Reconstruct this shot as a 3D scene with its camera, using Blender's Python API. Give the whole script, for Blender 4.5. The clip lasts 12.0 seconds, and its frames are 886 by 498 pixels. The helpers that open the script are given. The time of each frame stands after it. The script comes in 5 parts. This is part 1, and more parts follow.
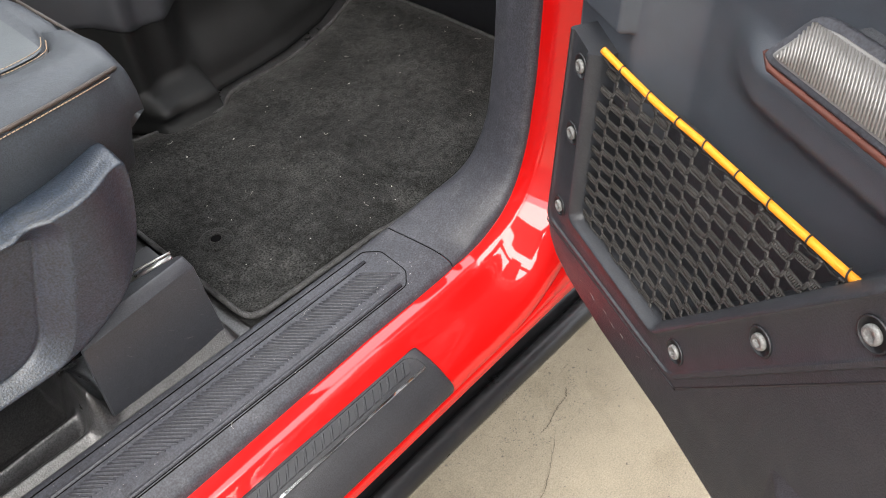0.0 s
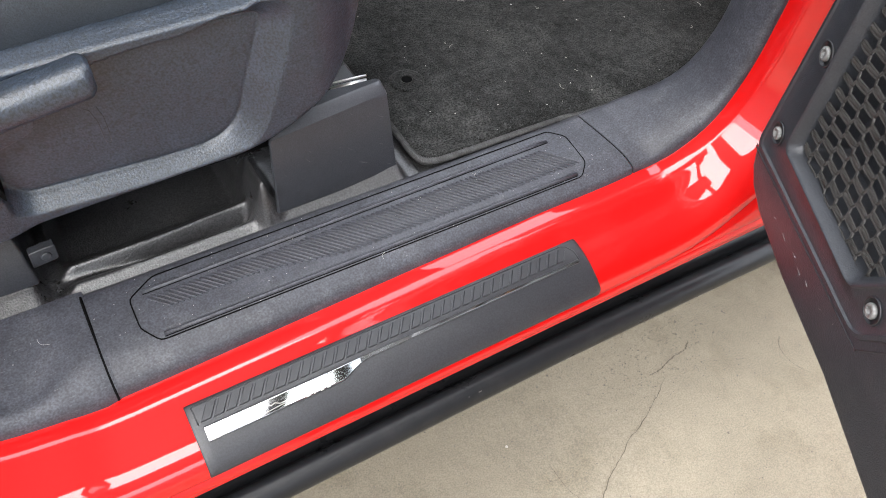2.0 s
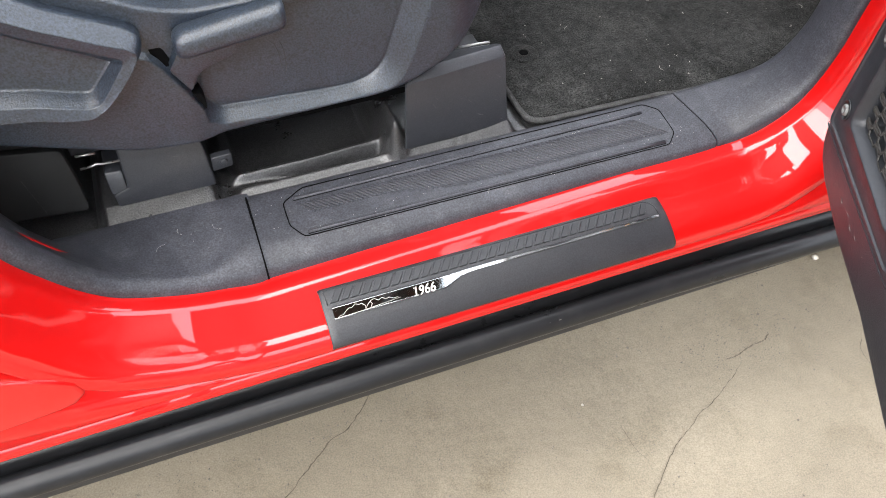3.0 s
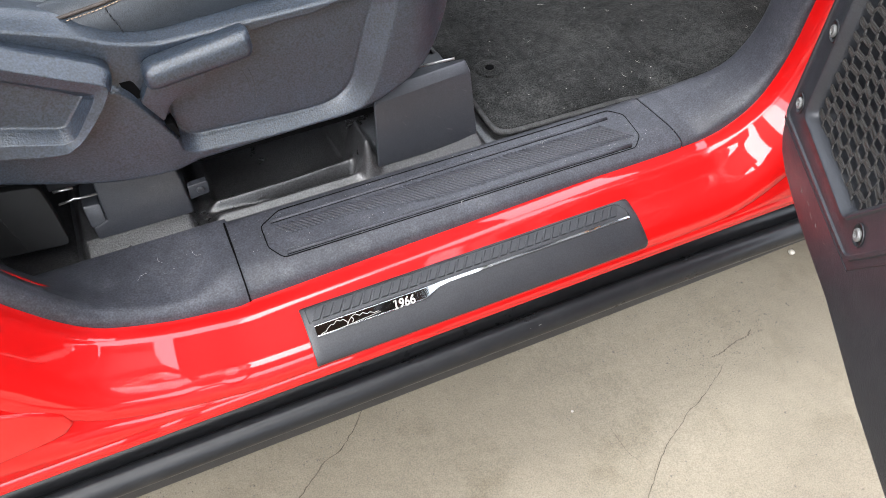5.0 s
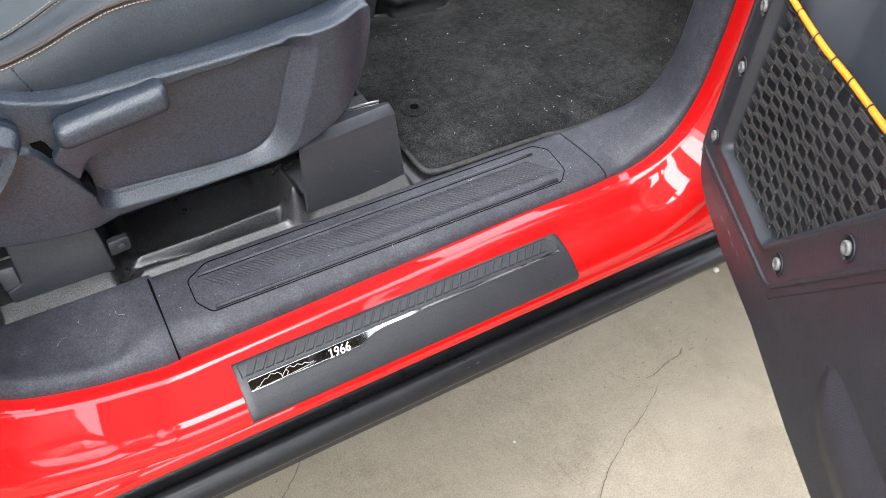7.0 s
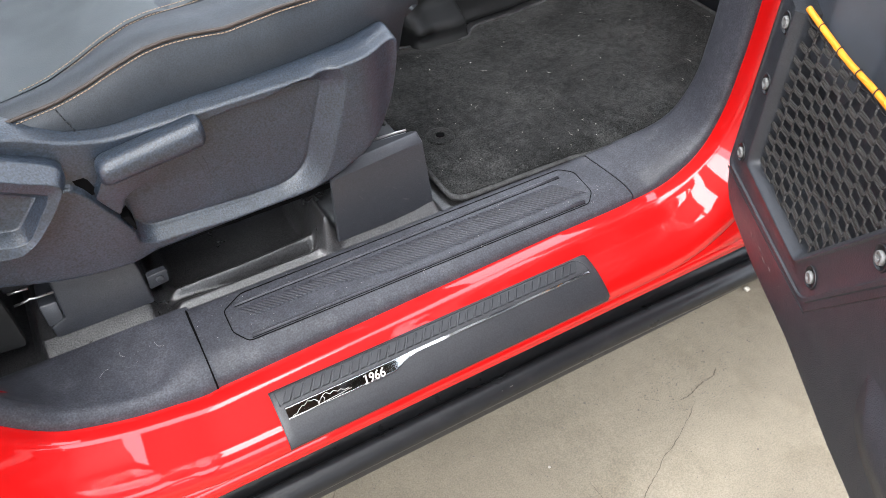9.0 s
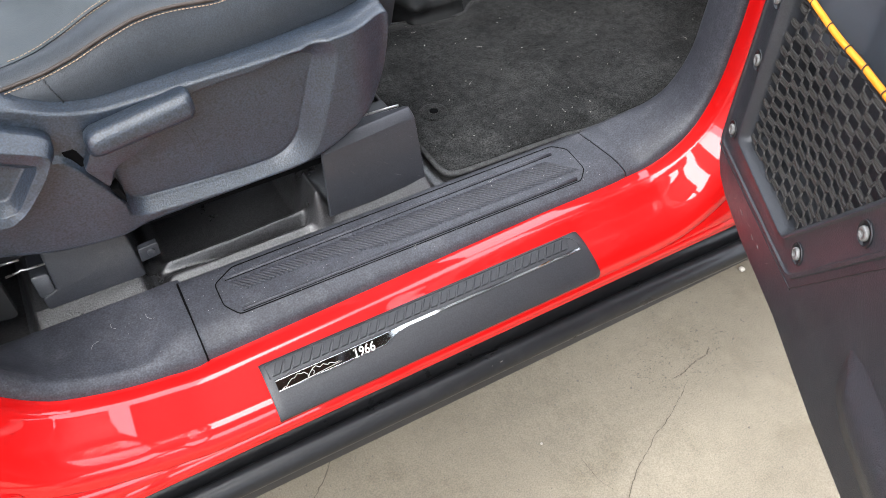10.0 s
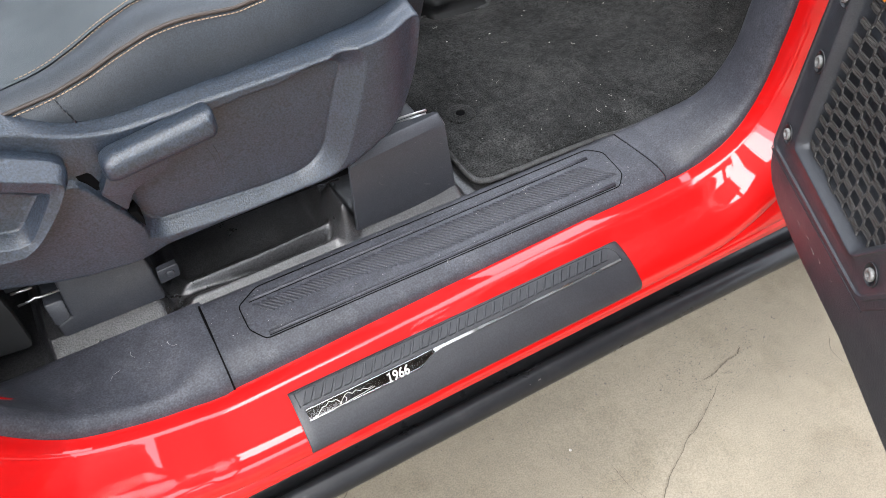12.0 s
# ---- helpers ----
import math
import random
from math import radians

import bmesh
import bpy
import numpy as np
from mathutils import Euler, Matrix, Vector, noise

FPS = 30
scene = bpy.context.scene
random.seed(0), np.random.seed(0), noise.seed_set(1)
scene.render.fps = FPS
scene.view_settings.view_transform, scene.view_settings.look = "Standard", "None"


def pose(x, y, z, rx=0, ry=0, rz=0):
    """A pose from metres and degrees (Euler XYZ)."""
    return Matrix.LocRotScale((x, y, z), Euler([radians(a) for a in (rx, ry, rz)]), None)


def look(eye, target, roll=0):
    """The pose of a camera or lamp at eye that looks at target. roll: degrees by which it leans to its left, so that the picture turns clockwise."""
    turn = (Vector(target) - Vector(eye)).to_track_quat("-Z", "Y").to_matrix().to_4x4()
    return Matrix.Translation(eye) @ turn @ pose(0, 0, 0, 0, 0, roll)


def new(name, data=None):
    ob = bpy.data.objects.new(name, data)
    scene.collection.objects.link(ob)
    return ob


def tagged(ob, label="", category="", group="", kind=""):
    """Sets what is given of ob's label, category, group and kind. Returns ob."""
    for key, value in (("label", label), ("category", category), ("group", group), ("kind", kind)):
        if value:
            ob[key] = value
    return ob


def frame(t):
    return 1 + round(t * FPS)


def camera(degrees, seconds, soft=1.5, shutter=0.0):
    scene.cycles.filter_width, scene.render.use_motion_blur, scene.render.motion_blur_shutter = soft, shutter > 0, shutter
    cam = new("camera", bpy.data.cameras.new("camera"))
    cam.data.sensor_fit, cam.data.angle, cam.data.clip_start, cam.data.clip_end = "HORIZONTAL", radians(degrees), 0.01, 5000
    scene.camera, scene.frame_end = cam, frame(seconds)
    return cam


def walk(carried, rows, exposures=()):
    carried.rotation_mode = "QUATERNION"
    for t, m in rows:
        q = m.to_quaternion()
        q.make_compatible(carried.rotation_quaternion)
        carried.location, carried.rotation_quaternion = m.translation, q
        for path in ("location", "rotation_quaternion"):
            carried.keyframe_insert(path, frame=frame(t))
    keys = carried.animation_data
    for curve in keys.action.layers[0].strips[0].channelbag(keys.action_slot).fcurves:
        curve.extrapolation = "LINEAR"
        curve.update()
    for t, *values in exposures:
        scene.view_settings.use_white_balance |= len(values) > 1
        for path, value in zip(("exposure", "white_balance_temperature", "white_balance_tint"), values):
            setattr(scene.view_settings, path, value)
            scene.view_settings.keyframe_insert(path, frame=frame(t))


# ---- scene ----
cam = camera(59.6, 12.0, 1.0)
PATH = [
    (0, (0.049, -0.353, 1.126), (1.1, 0.63, -0.264), -2.0),
    (0.5, (0.133, -0.269, 1.053), (1.397, 0.381, -0.354), 2.6),
    (1, (0.133, -0.236, 1.001), (1.408, 0.366, -0.417), 5.4),
    (1.5, (0.106, -0.232, 0.987), (1.304, 0.423, -0.474), 9.2),
    (2, (0.001, -0.338, 1.081), (0.723, 0.724, -0.452), 5.3),
    (2.5, (-0.048, -0.434, 1.125), (0.497, 0.719, -0.416), 3.4),
    (2.7, (-0.061, -0.452, 1.127), (0.437, 0.728, -0.41), 2.5),
    (4.5, (-0.055, -0.482, 1.132), (0.458, 0.745, -0.362), 0.1),
    (5, (-0.056, -0.486, 1.134), (0.48, 0.74, -0.353), -0.6),
    (5.5, (-0.056, -0.49, 1.135), (0.534, 0.719, -0.345), 0.1),
    (6, (-0.05, -0.491, 1.141), (0.585, 0.706, -0.331), 0.6),
    (6.5, (-0.045, -0.483, 1.143), (0.633, 0.706, -0.315), 1.3),
    (7, (-0.047, -0.472, 1.144), (0.661, 0.719, -0.299), 1.7),
    (8.8, (-0.053, -0.476, 1.154), (0.627, 0.795, -0.232), -1.8),
    (9, (-0.057, -0.478, 1.147), (0.621, 0.791, -0.241), -1.8),
    (9.5, (-0.051, -0.48, 1.149), (0.62, 0.777, -0.255), -1.6),
    (10, (-0.05, -0.488, 1.144), (0.608, 0.753, -0.28), -1.5),
    (10.5, (-0.05, -0.484, 1.144), (0.597, 0.748, -0.293), -1.7),
    (11, (-0.046, -0.479, 1.146), (0.597, 0.747, -0.298), -1.9),
    (11.5, (-0.044, -0.475, 1.147), (0.6, 0.745, -0.301), -2.0),
    (12, (-0.051, -0.422, 1.137), (0.583, 0.79, -0.321), -2.6),
]
walk(cam, [(t, look(eye, target, roll)) for t, eye, target, roll in PATH], [(0.0, 1.96, 6850, 10), (0.5, 2.18, 6700, 10), (1.0, 2.33, 6700, 10), (1.5, 2.20, 6600, 10), (2.0, 2.00, 6500, 10), (2.5, 2.02, 6600, 10), (4.5, 2.08, 6350, 10), (12.0, 2.06, 6350, 10)])

# ---- world, sun ----
world = bpy.data.worlds.new("overcast_sky")
scene.world = world
world.use_nodes = True
wn = world.node_tree.nodes
wl = world.node_tree.links
sky = wn.new("ShaderNodeTexSky")
sky.sky_type = "NISHITA"
sky.sun_disc = False
sky.sun_elevation = radians(58)
sky.sun_rotation = radians(230)
sky.dust_density = 4.0
sky.ozone_density = 1.0
soft_cloud = wn.new("ShaderNodeMixRGB")
soft_cloud.inputs[0].default_value = 0.88
soft_cloud.inputs[2].default_value = (13.0, 13.8, 15.1, 1)
wl.new(sky.outputs[0], soft_cloud.inputs[1])
wl.new(soft_cloud.outputs[0], wn["Background"].inputs[0])
wn["Background"].inputs[1].default_value = 0.138
sun_data = bpy.data.lights.new("sun", "SUN")
sun_data.energy = 3.1
sun_data.angle = radians(72)
sun_data.color = (1.0, 0.96, 0.89)
sun = new("sun", sun_data)
sun.matrix_world = look((-1.9, -1.6, 4.0), (0, 0, 0))


# ---- materials ----
def shader(name, color, rough=0.5, metal=0.0, vary=0.15, vary_scale=6.0, grain=0.0, grain_scale=900.0, coat=0.0,
           spec=0.5, rough_vary=0.08, stain=None, stain_amount=0.0, stain_scale=14.0, sheen=0.0, scratch=0.0, bump2=0.0, bump2_scale=40.0, speck=0.0, speck_scale=1100.0):
    """A surface with colour change at two scales, uneven gloss, and a fine relief."""
    m = bpy.data.materials.new(name)
    m.use_nodes = True
    nt = m.node_tree
    n, l = nt.nodes, nt.links
    b = n["Principled BSDF"]
    b.inputs["Metallic"].default_value = metal
    b.inputs["Specular IOR Level"].default_value = spec
    b.inputs["Coat Weight"].default_value = coat
    b.inputs["Coat Roughness"].default_value = 0.03
    b.inputs["Sheen Weight"].default_value = sheen
    co = n.new("ShaderNodeTexCoord").outputs["Object"]

    def tex(scale, detail=4.0, rough_=0.6):
        t = n.new("ShaderNodeTexNoise")
        t.inputs["Scale"].default_value = scale
        t.inputs["Detail"].default_value = detail
        t.inputs["Roughness"].default_value = rough_
        l.new(co, t.inputs["Vector"])
        return t.outputs["Fac"]

    def ramp(value, lo, hi, a, z):
        r = n.new("ShaderNodeMapRange")
        r.inputs[1].default_value, r.inputs[2].default_value = lo, hi
        r.inputs[3].default_value, r.inputs[4].default_value = a, z
        l.new(value, r.inputs[0])
        return r.outputs[0]

    big, small = tex(vary_scale), tex(vary_scale * 9, 5.0)
    mix = n.new("ShaderNodeMixRGB")
    mix.inputs[1].default_value = (*[c * (1 - vary) for c in color], 1)
    mix.inputs[2].default_value = (*[min(1, c * (1 + vary)) for c in color], 1)
    l.new(ramp(big, 0.3, 0.7, 0, 1), mix.inputs[0])
    fine = n.new("ShaderNodeMixRGB")
    fine.blend_type = "MULTIPLY"
    fine.inputs[0].default_value = 1.0
    l.new(mix.outputs[0], fine.inputs[1])
    l.new(ramp(small, 0.3, 0.7, 1 - vary * 0.8, 1 + vary * 0.5), fine.inputs[2])
    out = fine.outputs[0]
    if stain:
        st = n.new("ShaderNodeMixRGB")
        st.inputs[2].default_value = (*stain, 1)
        l.new(out, st.inputs[1])
        l.new(ramp(tex(stain_scale, 8.0, 0.7), 0.52, 0.72, 0, stain_amount), st.inputs[0])
        out = st.outputs[0]
    if scratch:
        for turn in (0.5, 2.3):
            mp = n.new("ShaderNodeMapping")
            mp.inputs["Rotation"].default_value = (0, 0, turn)
            mp.inputs["Scale"].default_value = (75, 1900, 75)
            l.new(co, mp.inputs["Vector"])
            t = n.new("ShaderNodeTexNoise")
            t.inputs["Scale"].default_value = 1.0
            t.inputs["Detail"].default_value = 2.0
            l.new(mp.outputs[0], t.inputs["Vector"])
            sc = n.new("ShaderNodeMixRGB")
            sc.inputs[2].default_value = (0.22, 0.215, 0.21, 1)
            l.new(out, sc.inputs[1])
            l.new(ramp(t.outputs["Fac"], 0.70, 0.80, 0, scratch), sc.inputs[0])
            out = sc.outputs[0]
    if speck:
        sp = n.new("ShaderNodeMixRGB")
        sp.blend_type = "MULTIPLY"
        sp.inputs[0].default_value = 1.0
        l.new(out, sp.inputs[1])
        l.new(ramp(tex(speck_scale, 1.0, 0.4), 0.3, 0.7, 1 - speck, 1 + speck), sp.inputs[2])
        out = sp.outputs[0]
    l.new(out, b.inputs["Base Color"])
    l.new(ramp(tex(vary_scale * 3, 6.0), 0.3, 0.7, max(0, rough - rough_vary), min(1, rough + rough_vary)), b.inputs["Roughness"])
    last = None
    for strength, scale in ((bump2, bump2_scale), (grain, grain_scale)):
        if strength:
            bp = n.new("ShaderNodeBump")
            bp.inputs["Strength"].default_value = strength
            bp.inputs["Distance"].default_value = 1.0 / scale
            l.new(tex(scale, 2.0, 0.5), bp.inputs["Height"])
            if last:
                l.new(last, bp.inputs["Normal"])
            last = bp.outputs[0]
    if last:
        l.new(last, b.inputs["Normal"])
    return m


RED = shader("red_paint", (0.46, 0.0030, 0.0030), 0.45, vary=0.03, coat=1.0, spec=0.12, rough_vary=0.03)
SILL = shader("sill_plastic", (0.0350, 0.0365, 0.0450), 0.49, spec=0.42, vary=0.24, vary_scale=9, grain=0.18, grain_scale=800, stain=(0.115, 0.115, 0.12), stain_amount=0.24, stain_scale=38, scratch=0.5, speck=0.36, speck_scale=600)
TRIM = shader("grey_plastic", (0.040, 0.042, 0.049), 0.46, vary=0.1, grain=0.5, grain_scale=1900, stain=(0.10, 0.098, 0.098), stain_amount=0.15)
SHIELD = shader("seat_plastic", (0.0165, 0.0240, 0.0365), 0.42, vary=0.12, vary_scale=40, grain=0.28, grain_scale=620, spec=0.8, speck=0.6, speck_scale=560)
DARK = shader("dark_plastic", (0.014, 0.0147, 0.0175), 0.42, vary=0.1, grain=0.3, grain_scale=2400)
COVER = shader("rail_cover_plastic", (0.028, 0.030, 0.036), 0.36, vary=0.08, grain=0.25, grain_scale=1500, stain=(0.1, 0.1, 0.1), stain_amount=0.15, scratch=0.25, speck=0.25, speck_scale=900)
DOORP = shader("door_plastic", (0.0215, 0.0235, 0.0285), 0.44, vary=0.1, grain=0.4, grain_scale=900, stain=(0.09, 0.085, 0.085), stain_amount=0.12, stain_scale=30, speck=0.3, speck_scale=900)
LEATHER = shader("black_leather", (0.024, 0.030, 0.038), 0.54, vary=0.12, grain=0.35, grain_scale=1100, bump2=0.05, bump2_scale=60, spec=0.6, speck=0.25, speck_scale=800)
LEATHER_IN = shader("satin_leather", (0.032, 0.041, 0.045), 0.46, vary=0.1, grain=0.3, grain_scale=900, spec=0.6)
CARPET = shader("mat_pile", (0.0205, 0.0206, 0.0202), 0.95, vary=0.72, vary_scale=10, grain=0.8, grain_scale=1100, spec=0.06, sheen=0.07, stain=(0.056, 0.056, 0.054), stain_amount=0.65, stain_scale=9, bump2=0.3, bump2_scale=350, speck=0.75, speck_scale=560)
BINDING = shader("mat_binding", (0.062, 0.062, 0.063), 0.85, vary=0.4, vary_scale=60, grain=1.0, grain_scale=700, spec=0.2)
FLOORC = shader("floor_lining", (0.023, 0.023, 0.0245), 0.33, vary=0.25, grain=0.4, grain_scale=700, stain=(0.05, 0.049, 0.047), stain_amount=0.3, spec=0.9, speck=0.8, speck_scale=600)
PLATE = shader("plate_plastic", (0.0205, 0.021, 0.0245), 0.40, vary=0.08, grain=0.25, grain_scale=1200, spec=0.46, speck=0.25, speck_scale=700)
RIBM = shader("plate_rib_plastic", (0.017, 0.018, 0.021), 0.44, vary=0.05, grain=0.25, grain_scale=1800, spec=0.4)
GLOSS = shader("mirror_trim", (0.46, 0.46, 0.47), 0.05, metal=1.0, vary=0.0, rough_vary=0.02)
SILVER = shader("silver_print", (0.42, 0.41, 0.38), 0.35, metal=0.3, vary=0.05)
CLAD = shader("cladding_plastic", (0.0105, 0.011, 0.0125), 0.32, vary=0.12, grain=0.2, grain_scale=1500, stain=(0.09, 0.085, 0.08), stain_amount=0.08, stain_scale=40, spec=0.24)
CHROME = shader("bright_trim", (0.55, 0.55, 0.56), 0.10, metal=1.0, vary=0.05)
GLINTM = shader("glint_metal", (0.20, 0.20, 0.20), 0.2, metal=1.0, vary=0.05)
STEEL = shader("steel", (0.55, 0.55, 0.54), 0.32, metal=1.0, vary=0.15, vary_scale=60)
BOLTM = shader("bolt_zinc", (0.17, 0.17, 0.168), 0.6, metal=0.35, vary=0.3, vary_scale=150, grain=0.5, grain_scale=900)
ORANGE = shader("orange_cord", (0.80, 0.275, 0.012), 0.55, vary=0.06, grain=0.5, grain_scale=1500)
LACING = shader("net_lacing", (0.070, 0.067, 0.064), 0.7, vary=0.3, vary_scale=60, grain=1.0, grain_scale=1800, spec=0.3)
CORD = shader("net_cord", (0.031, 0.0295, 0.029), 0.85, vary=0.25, vary_scale=40, grain=1.0, grain_scale=1800, spec=0.2)
THREAD = shader("tan_thread", (0.38, 0.27, 0.18), 0.8, vary=0.15, vary_scale=80)
PIPING = shader("brown_piping", (0.045, 0.034, 0.028), 0.6, vary=0.2)
GRILLE = shader("grey_metal_insert", (0.22, 0.215, 0.21), 0.42, metal=0.55, vary=0.08, vary_scale=30)
COPPER = shader("copper_trim", (0.10, 0.034, 0.025), 0.4, metal=0.2, vary=0.15)
HEADLINER = shader("cabin_cloth", (0.07, 0.07, 0.07), 0.9, vary=0.1, spec=0.1)
CRACK = shader("crack_dirt", (0.098, 0.084, 0.064), 0.95, vary=0.3, vary_scale=60, spec=0.1)
STONE = shader("pebble_stone", (0.50, 0.46, 0.40), 0.9, vary=0.25, vary_scale=90, grain=0.5, grain_scale=600)
GRIT = shader("grit", (0.13, 0.112, 0.09), 0.95, vary=0.4, vary_scale=50)
SCUFF = shader("scuff_grey", (0.12, 0.115, 0.11), 0.7, vary=0.3, vary_scale=200)
LINT = shader("pale_lint", (0.62, 0.60, 0.55), 0.9, vary=0.2)
CONCRETE = shader("concrete", (0.194, 0.168, 0.127), 0.92, vary=0.09, vary_scale=2.6, grain=0.5, grain_scale=700, stain=(0.125, 0.105, 0.072), stain_amount=0.6, stain_scale=7.0, bump2=0.12, bump2_scale=60, spec=0.15, speck=0.15, speck_scale=420)


CONSOLE = shader("console_plastic", (0.0105, 0.011, 0.0115), 0.55, vary=0.12, grain=0.5, grain_scale=2200, stain=(0.025, 0.025, 0.025), stain_amount=0.2, spec=0.28)
UPPER = shader("door_upper_plastic", (0.046, 0.053, 0.065), 0.42, vary=0.08, grain=0.4, grain_scale=1900)
PLASTER = shader("wall_plaster", (0.22, 0.215, 0.205), 0.9, vary=0.1, vary_scale=1.5, grain=0.3, grain_scale=120, stain=(0.17, 0.165, 0.15), stain_amount=0.4, stain_scale=2.0)
TINT = shader("tinted_glass", (0.62, 0.66, 0.65), 0.02, vary=0.0, rough_vary=0.0)
TINT.node_tree.nodes["Principled BSDF"].inputs["Transmission Weight"].default_value = 1.0
# dark coat of the added panels that block reflected sky
BLOCKERM = shader("blocker_dark", (0.045, 0.038, 0.033), 0.8, vary=0.3, vary_scale=3, grain=0.4, grain_scale=90, spec=0.2)
FUZZ = shader("pale_pile", (0.050, 0.050, 0.050), 0.95, vary=0.4, vary_scale=90, spec=0.05)
# near-black that paints shade into gaps, grooves, holes and under the seat
VOID = shader("shade_black", (0.003, 0.003, 0.0033), 0.9, vary=0.0, spec=0.05)


# ---- shape helpers ----
def smooth(a, b, v):
    t = min(1.0, max(0.0, (v - a) / (b - a)))
    return t * t * (3 - 2 * t)


def curve_through(points, count):
    """A smooth line through the points, evenly stepped."""
    p = np.array(points, float)
    p = np.vstack([2 * p[0] - p[1], p, 2 * p[-1] - p[-2]])
    fine = []
    for i in range(1, len(p) - 2):
        for t in np.linspace(0, 1, 24, endpoint=False):
            a, b, c, d = p[i - 1 : i + 3]
            fine.append(0.5 * (2 * b + (c - a) * t + (2 * a - 5 * b + 4 * c - d) * t**2 + (3 * b - a - 3 * c + d) * t**3))
    fine.append(p[-2])
    fine = np.array(fine)
    run = np.r_[0, np.cumsum(np.linalg.norm(np.diff(fine, axis=0), axis=1))]
    at = np.linspace(0, run[-1], count)
    return np.stack([np.interp(at, run, fine[:, k]) for k in range(p.shape[1])], 1)


def mesh_of(name, verts, faces, smooth_shade=True):
    me = bpy.data.meshes.new(name)
    me.from_pydata([tuple(float(c) for c in v) for v in verts], [], faces)
    me.update()
    if smooth_shade:
        me.polygons.foreach_set("use_smooth", [True] * len(me.polygons))
    return me


def grid(name, rows, closed=False, caps=False):
    """A sheet through rows of points. closed: the rows are rings."""
    nv, nu = len(rows[0]), len(rows)
    verts = [v for r in rows for v in r]
    faces = []
    for i in range(nu - 1):
        for j in range(nv if closed else nv - 1):
            k = (j + 1) % nv
            faces.append((i * nv + j, i * nv + k, (i + 1) * nv + k, (i + 1) * nv + j))
    if caps:
        faces.append(tuple(range(nv))[::-1])
        faces.append(tuple((nu - 1) * nv + j for j in range(nv)))
    me = mesh_of(name, verts, faces)
    bm = bmesh.new()
    bm.from_mesh(me)
    bmesh.ops.recalc_face_normals(bm, faces=bm.faces)
    bm.to_mesh(me)
    bm.free()
    return me


def tube_data(points, r, sides=8, closed=False):
    """Verts and faces of a round cord along points."""
    p = [Vector(q) for q in points]
    verts, faces, n = [], [], len(p)
    up = Vector((0.13, 0.21, 0.97))
    for i, q in enumerate(p):
        a = p[(i + 1) % n] if closed or i < n - 1 else q
        b = p[i - 1] if closed or i > 0 else q
        t = (a - b).normalized()
        s = t.cross(up)
        s = s.normalized() if s.length > 1e-4 else Vector((1, 0, 0))
        w = t.cross(s)
        rr = r[i] if isinstance(r, (list, tuple)) else r
        for k in range(sides):
            c = 2 * math.pi * k / sides
            verts.append(q + (s * math.cos(c) + w * math.sin(c)) * rr)
    for i in range(n if closed else n - 1):
        j = (i + 1) % n
        for k in range(sides):
            m = (k + 1) % sides
            faces.append((i * sides + k, j * sides + k, j * sides + m, i * sides + m))
    if not closed:
        faces.append(tuple(range(sides)))
        faces.append(tuple((n - 1) * sides + k for k in reversed(range(sides))))
    return verts, faces


def joined(pieces):
    verts, faces = [], []
    for v, f in pieces:
        base = len(verts)
        verts += list(v)
        faces += [tuple(base + i for i in q) for q in f]
    return verts, faces


def tube(name, points, r, sides=8, closed=False):
    return mesh_of(name, *tube_data(points, r, sides, closed))


def prism(name, outline, place, h0, h1, bevel=0.0, segments=3, both=False):
    """A slab: outline in two coordinates, place(a, b, h) gives the point; the h1 side has rounded edges."""
    bm = bmesh.new()
    low = [bm.verts.new(place(a, b, h0)) for a, b in outline]
    top = [bm.verts.new(place(a, b, h1)) for a, b in outline]
    bm.faces.new(low)
    bm.faces.new(top[::-1])
    n = len(outline)
    for i in range(n):
        bm.faces.new((low[i], top[i], top[(i + 1) % n], low[(i + 1) % n]))
    bmesh.ops.recalc_face_normals(bm, faces=bm.faces)
    if bevel:
        tops = set(top)
        edges = [e for e in bm.edges if (both and len(set(e.verts) & tops) != 1) or set(e.verts) <= tops]
        corners = [e for e in bm.edges if len(set(e.verts) & tops) == 1 and len(e.link_faces) == 2 and e.calc_face_angle() > 0.5]
        bmesh.ops.bevel(bm, geom=edges + corners, offset=bevel, segments=segments, profile=0.5, affect="EDGES", clamp_overlap=True)
    me = bpy.data.meshes.new(name)
    bm.to_mesh(me)
    bm.free()
    me.polygons.foreach_set("use_smooth", [True] * len(me.polygons))
    me.set_sharp_from_angle(angle=radians(35))
    return me


def rounded(points, r, steps=4):
    """An outline with its corners rounded."""
    out, n = [], len(points)
    for i in range(n):
        a, b, c = (np.array(points[k % n], float) for k in (i - 1, i, i + 1))
        d = min(r, np.linalg.norm(a - b) * 0.45, np.linalg.norm(c - b) * 0.45)
        p, q = b + (a - b) / np.linalg.norm(a - b) * d, b + (c - b) / np.linalg.norm(c - b) * d
        for t in np.linspace(0, 1, steps + 1):
            out.append(tuple((1 - t) ** 2 * p + 2 * t * (1 - t) * b + t * t * q))
    return out


def thing(name, at, label, category, group="", kind=""):
    """A top-level thing: an Empty at its base."""
    ob = new(name)
    ob.empty_display_size = 0.05
    ob.location = at
    return tagged(ob, label, category, group, kind)


def part(name, me, material, parent, label="", kind=""):
    """One mesh object, in world coordinates, under a thing or a part."""
    ob = new(name, me)
    if material:
        me.materials.clear()
        me.materials.append(material)
    if parent:
        ob.parent = parent
        ob.matrix_parent_inverse = Matrix.Translation(-Vector(parent.location)) if parent.type == "EMPTY" else Matrix()
    return tagged(ob, label, "", "", kind)


